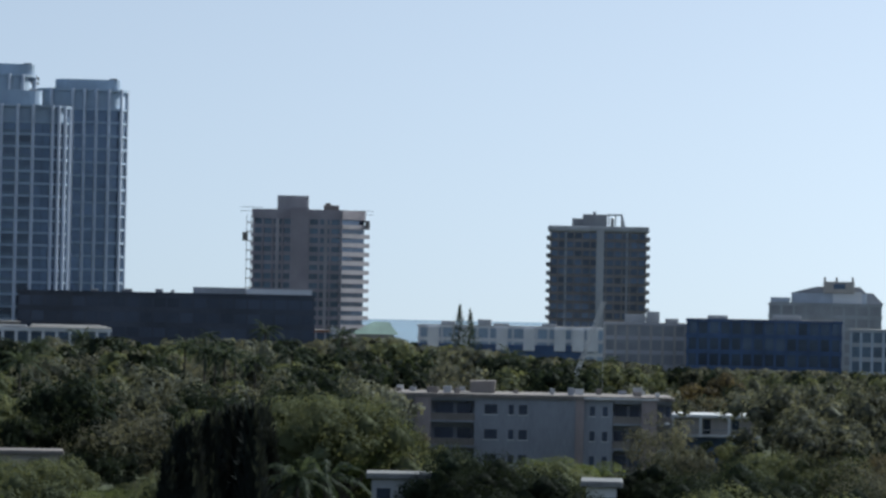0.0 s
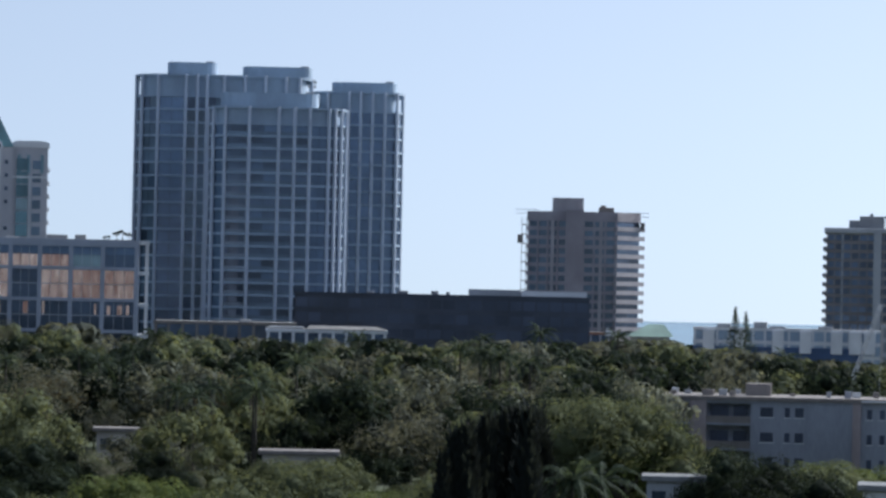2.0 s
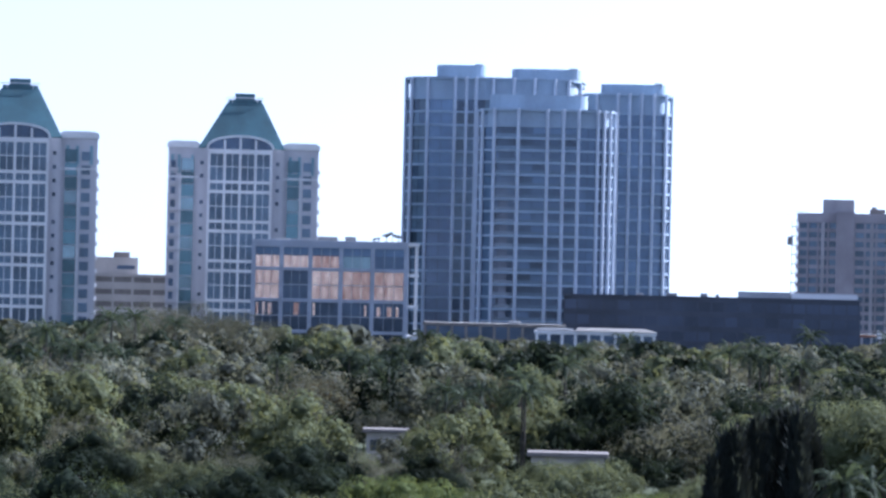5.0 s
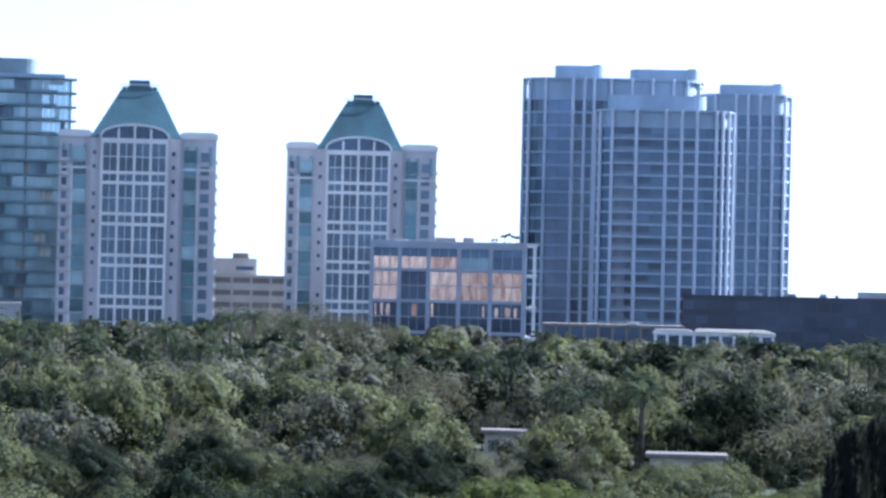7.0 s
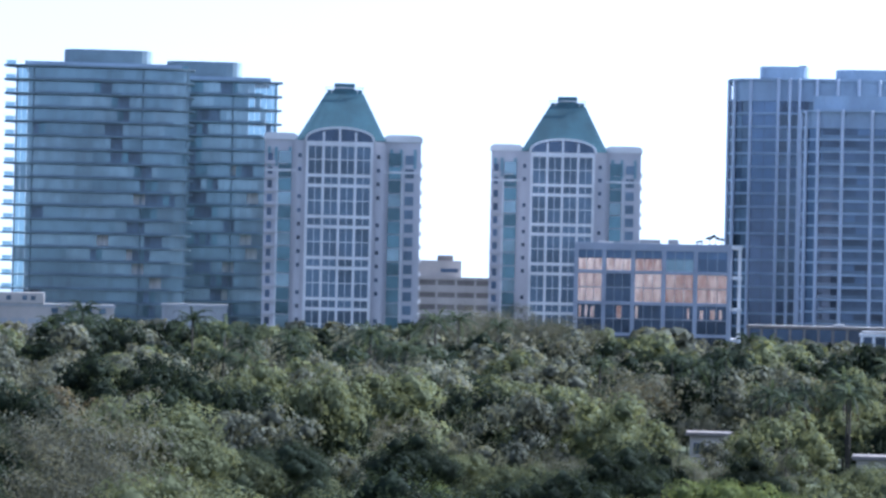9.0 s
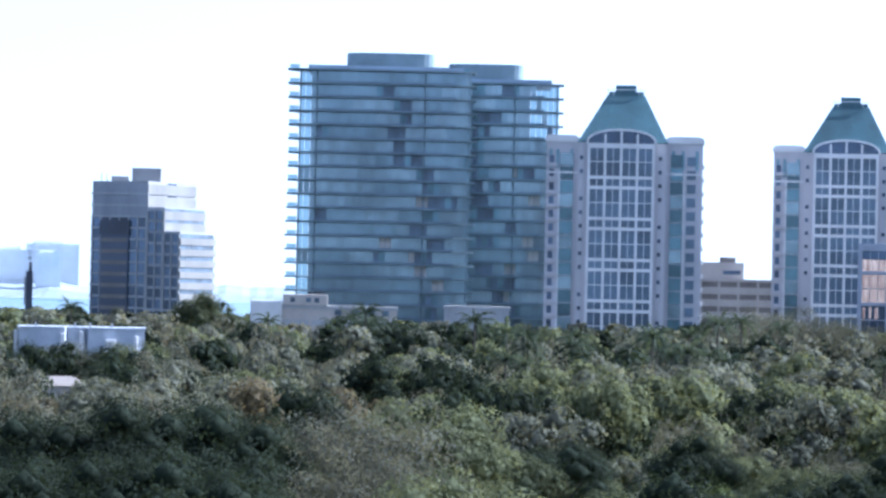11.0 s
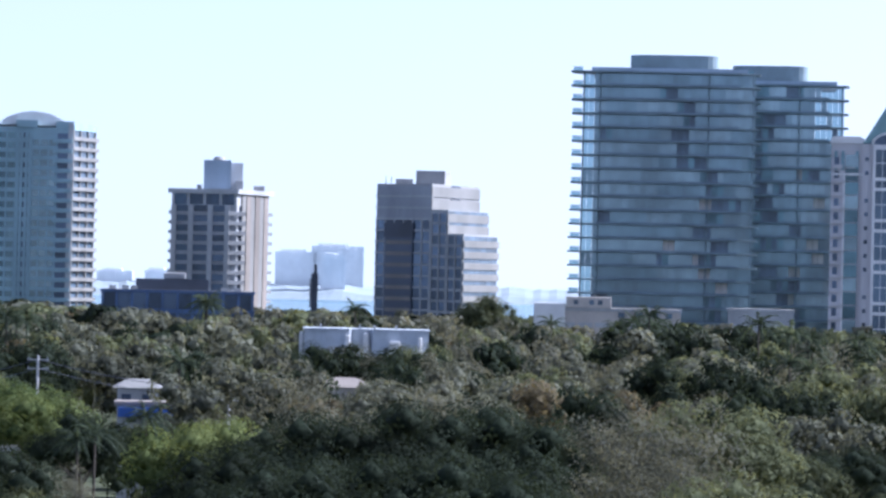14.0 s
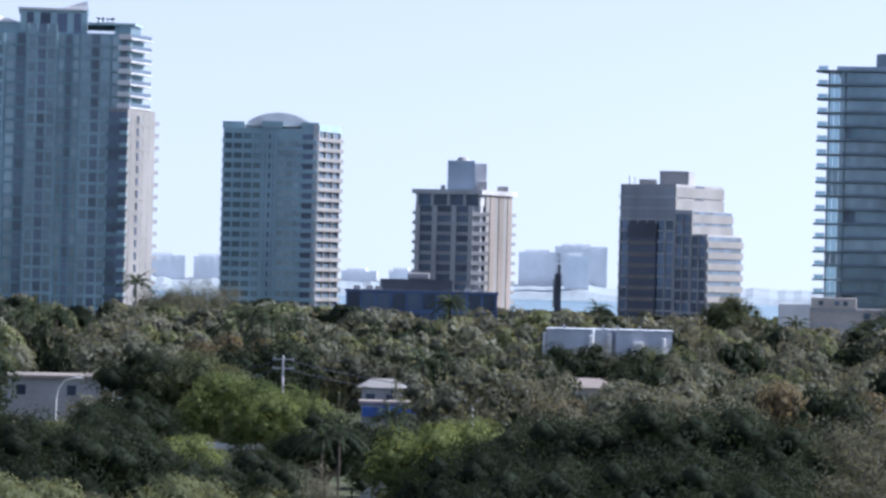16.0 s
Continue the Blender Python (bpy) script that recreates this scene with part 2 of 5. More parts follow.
def facade(parent, p0, p1, z0, z1, floors, bays, pane=None, band=None, pier=None, band_h=1.0, band_out=0.25, pier_w=0.5, pier_out=0.35,
           balcony=0.0, rail=None, skip=(), dark=None, dark_bays=(), pane_name="window_pane", widths=None):
    """Panes, floor bands, piers and balconies on one face of a building, floor by floor."""
    a, b = Vector(p0), Vector(p1)
    length = (b - a).length
    u = (b - a) / length
    fh = (z1 - z0) / floors
    cuts = [0.0]
    ws = widths or [1.0] * bays
    for w in ws:
        cuts.append(cuts[-1] + w * length / sum(ws))
    for f in range(floors):
        zf = z0 + f * fh
        if band:
            on_edge(parent, "floor_band", band, a, u, length / 2, band_out, zf + band_h / 2, length + 2 * band_out * 0.9, band_out + 0.1, band_h)
        if balcony:
            slab = on_edge(parent, "balcony_slab", band or M_CONC, a, u, length / 2, balcony, zf + 0.12, length + 0.3, balcony, 0.24)
            if rail:
                nest(on_edge(parent, "balcony_rail", rail, a, u, length / 2, balcony, zf + 0.24 + 0.5, length + 0.3, 0.08, 1.0), slab)
        if pane:
            for k in range(len(ws)):
                if k in skip:
                    continue
                mat = dark if dark and k in dark_bays else pane
                w = cuts[k + 1] - cuts[k]
                on_edge(parent, pane_name, mat, a, u, (cuts[k] + cuts[k + 1]) / 2, 0.06, zf + (fh + (band_h if band else 0)) / 2,
                        w - (pier_w * 0.5 if pier else 0.12), 0.12, fh - (band_h if band else 0.1) - 0.05)
    if pier:
        for c in cuts:
            on_edge(parent, "pier", pier, a, u, min(max(c, pier_w / 2), length - pier_w / 2), pier_out, (z0 + z1) / 2, pier_w, pier_out + 0.15, z1 - z0)


def rounded(w, d, power=4.0, n=40, y0=0.0):
    """A rounded plan outline, its nearest side at y0, seen from above, turning anticlockwise."""
    pts = []
    for i in range(n):
        a = 2 * math.pi * i / n
        c, s = math.cos(a), math.sin(a)
        pts.append((w / 2 * math.copysign(abs(c) ** (2 / power), c), y0 + d / 2 + d / 2 * math.copysign(abs(s) ** (2 / power), s)))
    return pts


def front_y(x, w, d, power=4.0):
    t = min(1.0, abs(2 * x / w))
    return d / 2 - d / 2 * (1 - t ** power) ** (1 / power)


def antenna(parent, x, y, z, h, r=0.12):
    box(parent, "mast", M_METAL, x - r, x + r, y - r, y + r, z, z + h)


def roof_plant(parent, specs, material=None):
    for x0, x1, y0, y1, z0, z1 in specs:
        box(parent, "roof_plant", material or M_CONC, x0, x1, y0, y1, z0, z1, bevel=0.15)


def nest(child, piece):
    """Makes a part of a part, where it stands."""
    child.parent = piece
    child.matrix_parent_inverse = piece.matrix_basis.inverted()
    return child

# ---- ground, water and far shore ----
def sheet(name, material, az0, az1, r0, r1, z, label, n=24, rings=1):
    bm = bmesh.new()
    grid = []
    for j in range(rings + 1):
        r = r0 + (r1 - r0) * j / rings
        grid.append([bm.verts.new((r * math.sin(radians(az0 + (az1 - az0) * i / n)), r * math.cos(radians(az0 + (az1 - az0) * i / n)), z)) for i in range(n + 1)])
    for j in range(rings):
        for i in range(n):
            bm.faces.new((grid[j][i], grid[j][i + 1], grid[j + 1][i + 1], grid[j + 1][i]))
    bmesh.ops.recalc_face_normals(bm, faces=bm.faces)
    for f in bm.faces:
        if f.normal.z < 0:
            f.normal_flip()
    ob = part(name, bm, material, None, label)
    return tagged(ob, label, name, kind="structure")


sheet("ground", M_LAND, 0, 360, 0.02, 6500, 0.0, "dark grassy ground under the tree canopy", 72, 4)
sheet("water", M_WATER, -75, 60, 1250, 6400, 0.25, "calm pale blue bay water beyond the towers", 60, 4)


# far blocks, paled by haze that is part of their base colour
def far_block(az, x0, x1, z1, d=4500, step=0.0, label="distant apartment block across the bay, haze painted in as pale blue"):
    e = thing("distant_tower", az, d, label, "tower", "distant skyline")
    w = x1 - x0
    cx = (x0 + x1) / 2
    box(e, "wall", M_FAR_HAZE, cx - w / 2, cx + w / 2, 0, 40, 0, z1 - 2)
    box(e, "roof", M_FAR_HAZE, cx - w * 0.38, cx + w * 0.2, 8, 30, z1 - 2, z1 + 1.5)
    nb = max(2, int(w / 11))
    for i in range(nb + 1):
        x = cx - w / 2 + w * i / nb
        box(e, "pier", M_FAR_HAZE, x - 1.2, x + 1.2, -1.5, 0, 0, z1 - 2.5)
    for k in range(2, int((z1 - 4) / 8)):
        box(e, "floor_band", M_FAR_HAZE, cx - w / 2, cx + w / 2, -0.9, 0, k * 8, k * 8 + 2.5)


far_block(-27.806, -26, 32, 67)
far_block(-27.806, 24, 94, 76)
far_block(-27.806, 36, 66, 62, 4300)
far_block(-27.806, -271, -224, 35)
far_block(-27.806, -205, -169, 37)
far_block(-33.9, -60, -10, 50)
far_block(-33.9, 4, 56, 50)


def far_shore():
    bm = bmesh.new()
    rng = random.Random(5)
    prev = None
    for i in range(241):
        az = -46 + i * 0.14
        bay = 1.0 if az < -18 else 0.0
        h = (13 + 9 * noise.noise(Vector((az * 0.9, 2, 0))) + rng.uniform(-1.5, 1.5)) * bay
        row = []
        for d, z in ((4230, 0.0), (4260, max(0.3, h * 0.7)), (4330, max(0.35, h)), (4600, max(0.35, h + 8 * bay))):
            row.append(bm.verts.new((d * math.sin(radians(az)), d * math.cos(radians(az)), z)))
        if prev:
            for k in range(3):
                bm.faces.new((prev[k], row[k], row[k + 1], prev[k + 1]))
        prev = row
    tagged(part("far_shore", bm, M_FARW_HAZE, None), "low wooded far shore across the bay, haze painted into its colour", "shore", kind="structure")


far_shore()


# ---- tall towers behind round columns ----
def column_tower(az, dist, w, d, top, glass_top, columns, floors, roofs, label, dark_spans=(), plain=()):
    e = thing("glass_tower", az, dist, label, "tower", "glass towers with white columns")
    prism(e, "core", M_GLASSD, rounded(w - 1.6, d - 1.6, 4, 40, 0.8), 0, glass_top)
    fh = glass_top / floors
    slab_pts = rounded(w, d, 4, 40, 0.0)
    first = None
    slabs = []
    for f in range(1, floors + 1):
        if first is None:
            first = prism(e, "floor_slab", M_BGREYL, slab_pts, -0.3, 0.3)
            ob = first
        else:
            ob = new("floor_slab", first.data)
            ob.parent = e
        ob.location.z = f * fh
        slabs.append(ob)
    for a, b in zip(columns, columns[1:]):
        ya, yb = front_y(a, w, d) + 0.45, front_y(b, w, d) + 0.45
        p, q = Vector((a, ya)), Vector((b, yb))
        length = (q - p).length
        u = (q - p) / length
        dark = any(s <= (a + b) / 2 <= t for s, t in dark_spans)
        flat = any(s <= (a + b) / 2 <= t for s, t in plain)
        cuts = 2 if length > 5 else 1
        for f in range(floors):
            for c in range(cuts):
                on_edge(e, "window_pane", M_GLASSD if (dark and (f * 7 + c * 3 + int(a)) % 4) or (plain and not flat and (f + c) % 5 == 0) else M_GREYG if plain and not flat else M_GLASS, p, u, length * (c + 0.5) / cuts, 0.0 if not dark else -0.3, f * fh + fh / 2, length / cuts - 0.2, 0.12, fh - 0.5)
            if dark:
                nest(on_edge(e, "balcony_rail", M_RAIL, p, u, length / 2, 0.35, f * fh + 0.75, length - 0.4, 0.06, 1.0), slabs[max(0, f - 1)])
    bm = bmesh.new()
    bmesh.ops.create_cone(bm, cap_ends=True, segments=10, radius1=0.55, radius2=0.5, depth=top)
    col = None
    for sgn in (0, 1):
        for x in columns:
            y = front_y(x, w, d)
            y = d - y + 0.1 if sgn else y - 0.1
            if col is None:
                col = part("column", bm, M_COL, e)
                ob = col
            else:
                ob = new("column", col.data)
                ob.parent = e
            ob.location = (x, y, top / 2)
    prism(e, "parapet", M_BGREYL, rounded(w - 3.4, d - 3.0, 5, 40, 0.7), glass_top + 0.25, top - 0.35)
    ring = rounded(w + 0.4, d + 0.4, 4, 40, -0.2)
    bm = bmesh.new()
    inner = rounded(w - 2.0, d - 2.0, 4, 40, 1.0)
    v = [[bm.verts.new((x, y, z)) for x, y in o] for o, z in ((ring, top - 0.7), (ring, top), (inner, top), (inner, top - 0.7))]
    for k in range(4):
        for i in range(40):
            bm.faces.new((v[k][i], v[k][(i + 1) % 40], v[(k + 1) % 4][(i + 1) % 40], v[(k + 1) % 4][i]))
    part("top_ring", bm, M_BGREYL, e)
    for i, (x0, x1, z1) in enumerate(roofs):
        o = [(x + (x0 + x1) / 2, y) for x, y in rounded(x1 - x0, d * 0.55, 5, 24, d * 0.2)]
        prism(e, "roof_house", M_BGREYL, o, top - 0.4, z1)
        box(e, "roof_plant", M_METAL, x1 - 3.5, x1 - 1.2, d * 0.4, d * 0.5, z1, z1 + 0.8)
    return e


column_tower(-7.797, 900, 39, 30, 76.0, 71.2, (-19.3, -17.9, -14.6, -7.9, 0.2, 4.6, 8.8, 14.1, 15.9, 17.6, 19.0), 21, ((-16.3, 11.1, 80.2),),
             "curved blue glass tower with white columns and floor slabs", ((-14.6, 8.8),))
column_tower(-8.755, 945, 51.6, 32, 87.5, 81.2, (-25.6, -23.8, -19.1, -11.1, -7.8, -5.0, 0, 6, 12, 18, 22, 25.6), 21, ((-16.8, -2.0, 91.4), (5.3, 25.8, 90.7)),
             "tall blue glass tower with white columns and two roof houses", plain=((-19.1, -11.1), (0, 25)))
column_tower(-6.396, 966, 27, 28, 85.0, 79.0, (-13.4, -9, -2.7, 0.8, 4.3, 8.0, 11.6, 13.4), 20, ((-8.0, 11.6, 88.1),),
             "tall blue glass tower with white columns and a rounded edge")


# ---- twin towers with green pyramid roofs ----
def pyramid_tower(az, dist):
    e = thing("pyramid_tower", az, dist, "pink stucco tower with a white window grid and green pyramid roof", "tower", "twin pyramid towers")
    for x0, x1 in ((-18.0, -10.8), (9.6, 18.0)):
        box(e, "wing", M_PINK, x0, x1, 2.0, 30, 0, 57.7)
        # white barrel cap
        bm = bmesh.new()
        pts = [(x0 - 0.3, 57.7)] + [(x0 - 0.3 + (x1 - x0 + 0.6) * i / 10, 58.7 + 0.6 * (1 - abs(i / 5 - 1) ** 9)) for i in range(11)] + [(x1 + 0.3, 57.7)]
        lo = [bm.verts.new((x, 1.6, z)) for x, z in pts]
        hi = [bm.verts.new((x, 30.2, z)) for x, z in pts]
        bm.faces.new(lo)
        bm.faces.new(hi[::-1])
        for i in range(len(pts)):
            bm.faces.new((lo[i], hi[i], hi[(i + 1) % len(pts)], lo[(i + 1) % len(pts)]))
        bmesh.ops.recalc_face_normals(bm, faces=bm.faces)
        part("barrel_roof", bm, M_WHITE, e, "white barrel-vaulted roof cap")
        for k in range(16):
            z = 5 + k * 3.15
            if x0 < 0:
                box(e, "window_pane", M_TEALD if k % 3 else M_TEAL, -14.8, -11.8, 1.75, 2.1, z, z + 2.85)
                box(e, "window_pane", M_GLASSD, -17.3, -16.2, 1.8, 2.1, z + 0.5, z + 2.3)
                box(e, "balcony", M_PINK, -17.8, -15.4, 1.3, 2.0, z - 0.3, z + 0.55)
            else:
                box(e, "window_pane", M_TEALD if k % 4 else M_TEAL, 10.6, 13.4, 1.75, 2.1, z, z + 2.85)
                box(e, "window_pane", M_GREYG, 14.4, 16.4, 1.8, 2.1, z + 0.3, z + 2.4)
                box(e, "balcony", M_WHITE, 17.9, 18.5, 4.0, 12, z - 0.2, z + 0.8)
        box(e, "wing_frame", M_WHITE, x0 + 2.8, x0 + 3.2, 1.6, 2.0, 0, 50.5) if x0 < 0 else box(e, "wing_frame", M_WHITE, 13.6, 14.0, 1.6, 2.0, 0, 50.5)
        box(e, "wing_frame", M_WHITE, x0, x1, 1.65, 2.0, 50.4, 50.9)
        for cx in ((-17.0, -15.4, -12.2) if x0 < 0 else (11.2, 13.4, 16.6)):
            box(e, "window_pane", M_BGREY, cx - 0.35, cx + 0.35, 1.85, 2.1, 51.6, 56.0)
    box(e, "center_block", M_PINK, -10.8, 9.6, 0.6, 29, 0, 57.6)
    for k in range(16):
        z = 6.4 + k * 3.15
        for x in (-9.9, 8.2):
            if (k * 5 + int(x)) % 7:
                box(e, "window_pane", M_GLASSD, x - 0.4, x + 0.4, 0.45, 0.8, z, z + 0.9)
    # the tall bay of windows
    box(e, "bay_wall", M_PINK, -8.4, 6.8, -0.4, 0.6, 0, 57.2)
    cols = [-8.2, -4.5, -0.8, 2.9, 6.6]
    for c in cols:
        box(e, "mullion", M_WHITE, c - 0.3, c + 0.3, -0.95, -0.4, 0, 57.4)
    z = 56.3
    while z > 6:
        for c0, c1 in zip(cols, cols[1:]):
            box(e, "window_pane", M_GREYG, c0 + 0.3, c1 - 0.3, -0.62, -0.4, z - 3.0, z)
            box(e, "window_pane", M_GREYG, c0 + 0.3, c1 - 0.3, -0.62, -0.4, z - 6.35, z - 3.2)
            box(e, "window_pane", M_GREYG, c0 + 0.3, c1 - 0.3, -0.62, -0.4, z - 8.7, z - 7.1)
        for c0, c1 in zip(cols, cols[1:]):
            box(e, "glazing_bar", M_WHITE, (c0 + c1) / 2 - 0.07, (c0 + c1) / 2 + 0.07, -0.72, -0.62, z - 8.7, z)
        for z0, z1 in ((z - 7.1, z - 6.4), (z - 9.45, z - 8.7)):
            box(e, "transom", M_WHITE, -8.4, 6.8, -0.9, -0.4, z0, z1)
        box(e, "transom", M_WHITE, -8.2, 6.6, -0.7, -0.4, z - 3.2, z - 3.0)
        z -= 9.45
    box(e, "transom", M_WHITE, -8.4, 6.8, -0.92, -0.4, 56.3, 57.4)
    # arched window
    bm = bmesh.new()
    n = 16
    arc = lambda k: (-0.8 + 7.6 * math.cos(math.pi * (1 - k / n)), 57.4 + 2.9 * math.sin(math.pi * k / n) ** 0.8)
    inner = [bm.verts.new((x, -0.55, z)) for x, z in map(arc, range(n + 1))]
    bm.faces.new(inner)
    part("arch_pane", bm, M_GLASSD, e)
    bm = bmesh.new()
    rings = []
    for k in range(n + 1):
        x, z = arc(k)
        dx, dz = (x + 0.8) / 7.6, (z - 57.4) / 2.9
        ox, oz = x + dx * 0.5, z + dz * 0.5
        rings.append([bm.verts.new(v) for v in ((x, -1.0, z), (ox, -1.0, oz), (ox, 4.0, oz), (x, -0.5, z))])
    for p, q in zip(rings, rings[1:]):
        for i in range(4):
            bm.faces.new((p[i], q[i], q[(i + 1) % 4], p[(i + 1) % 4]))
    bmesh.ops.recalc_face_normals(bm, faces=bm.faces)
    part("arch_frame", bm, M_WHITE, e)
    for c, h in ((-4.5, 2.2), (-0.8, 2.8), (2.9, 2.2)):
        box(e, "mullion", M_WHITE, c - 0.25, c + 0.25, -0.95, -0.5, 57.3, 57.4 + h)
    # roof
    roof = prism(e, "pyramid_roof", M_GREENR, [(-10.9, 0.4), (9.8, 0.4), (9.8, 29), (-10.9, 29)], 57.7, 69.2, "green metal truncated pyramid roof", [(-4.3, 10.5), (4.4, 10.5), (4.4, 19), (-4.3, 19)])
    for i in range(1, 8):
        t = i / 8
        bm = bmesh.new()
        xa, xb = -10.9 + 20.3 * t, -4.2 + 8.2 * t
        vs = [bm.verts.new(p) for p in ((xa - 0.08, 0.25, 57.8), (xa + 0.08, 0.25, 57.8), (xb + 0.08, 10.35, 69.3), (xb - 0.08, 10.35, 69.3))]
        bm.faces.new(vs)
        nest(part("roof_seam", bm, M_GREENR, e), roof)
    box(e, "lookout", M_GREENR, -4.0, 4.1, 10.7, 18.8, 69.2, 70.0)
    railing = box(e, "railing", M_WHITE, -4.5, 4.5, 10.2, 10.35, 70.35, 70.55)
    for x in (-4.35, -3.0, 3.0, 4.35):
        nest(box(e, "railing_post", M_WHITE, x - 0.06, x + 0.06, 10.2, 10.35, 69.1, 70.35), railing)
    box(e, "roof_plant", M_GREENR, -2.4, 2.4, 12, 16, 70.0, 71.6)
    return e


twin = pyramid_tower(-17.055, 748)
a1 = radians(-13.125)
copy_thing(twin, pose(780 * math.sin(a1), 780 * math.cos(a1), 0, 0, 0, 13.125))
SITES.append((780 * math.sin(a1), 780 * math.cos(a1)))


# ---- glass twin with broad balconies ----
def balcony_tower(az, dist, x0, x1, top, floors, fh, roof, seed, left_out, clear_left, clear_top):
    """clear_left: the width of the glazed corner that the sky shows through; clear_top: floors with such a corner on the other side."""
    e = thing("balcony_tower", az, dist, "green glass tower with thin balcony slabs and clear glass corners", "tower", "glass twin with balconies")
    rng = random.Random(seed)
    d = 30.0
    low = top - 2 - floors * fh
    zc = top - 2 - clear_top * fh
    xl = x0 + (clear_left or 0.5)
    prism(e, "core", M_TEALD, [(xl, 1.2), (x1 - 0.5, 1.2), (x1 - 0.5, d), (xl, d)], 0, zc if clear_top else top - 1.2)
    if clear_top:
        prism(e, "core", M_TEALD, [(xl, 1.2), (x1 - 8.5, 1.2), (x1 - 8.5, d), (xl, d)], zc, top - 1.2)
    n = int((x1 - x0) / 1.5)
    w = (x1 - x0) / n
    drift = n * 0.75
    for f in range(floors):
        z = low + f * fh
        sway = 0.8 * math.sin(f * 0.45 + seed)
        o = [(x0 - left_out + sway * 0.4, -0.2 + sway), (x0 + 4, -1.6 + sway * 0.3), (x1 - 4, -1.6 - sway * 0.3), (x1 + 1.4 + sway * 0.3, -0.3 - sway), (x1 + 1.4, 4.5), (x1 - 0.6, 9.0), (x0 + 0.6, 9.0), (x0 - left_out, 4.5)]
        # dark slab colour draws the line of shadow at each floor
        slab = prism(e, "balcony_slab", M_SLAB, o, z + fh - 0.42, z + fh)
        nest(box(e, "balcony_rail", M_CLEAR, x0 - left_out + 0.3, x0 - 0.1, 0.6, 0.66, z + fh, z + fh + 1.0), slab)
        nest(box(e, "rail_cap", M_WHITEB, x0 - left_out + 0.2, x0 - 0.1, 0.55, 0.7, z + fh + 1.0, z + fh + 1.12), slab)
        drift = min(max(drift + rng.uniform(-3.5, 2.6), n * 0.25), n * 0.85)
        gap, span = int(drift), rng.choice((0, 2, 3, 5))
        gap2, span2 = rng.randrange(n), rng.choice((0, 0, 2, 3))
        lit = int(n * rng.uniform(0.5, 0.85)) if floors * 0.2 < f < floors * 0.7 and rng.random() < 0.55 else -9
        open_left = clear_left and (rng.random() < 0.72 or f > floors - 4)
        run, mat = 0, M_TEAL
        for k in range(n):
            if run <= 0:
                run = rng.randint(4, 13)
                mat = rng.choice((M_TEAL, M_TEAL, M_TEALM, M_TEALM) if f > 8 else (M_TEAL, M_TEALM, M_TEALM))
            run -= 1
            m2, y = mat, 0.6
            if 0 <= k - gap < span or 0 <= k - gap2 < span2:
                m2, y = rng.choice((M_GREYG, M_GREYG, M_TEALD)), 1.02
            elif 0 <= k - lit < 2:
                m2 = M_CURTAIN
            a = x0 + k * w
            if (open_left and a + w < xl) or (clear_top and f >= floors - clear_top and a > x1 - 8.5 and (f + k) % 7):
                m2, y = M_CLEAR, 0.6
            elif a + w < xl:
                m2 = M_TEALM
            box(e, "window_pane", m2, a + 0.03, a + w - 0.03, y, y + 0.12, z + 0.02, z + fh - 0.46)
        nest(box(e, "balcony_rail", M_RAIL, x0 + 4, x1 - 4, -1.5, -1.42, z + 0.02, z + 0.42), slab)
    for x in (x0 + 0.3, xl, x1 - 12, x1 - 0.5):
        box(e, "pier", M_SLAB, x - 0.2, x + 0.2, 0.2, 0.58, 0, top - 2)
    box(e, "parapet", M_BGREYL, x0 + 2.2, x1 - 2.0, -0.6, d, top - 2, top - 1.0)
    rx0, rx1, rz = roof
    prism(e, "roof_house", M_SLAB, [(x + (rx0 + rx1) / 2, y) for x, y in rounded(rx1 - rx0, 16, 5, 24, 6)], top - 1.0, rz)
    return e


balcony_tower(-18.986, 885, -19.5, 11.7, 81.5, 21, 3.75, (-18.8, 1.9, 85.0), 3, 0.6, 0.0, 4)
balcony_tower(-21.274, 850, -22.7, 22.2, 82.0, 22, 3.615, (-10.6, 12.6, 84.9), 1, 2.9, 4.6, 0)


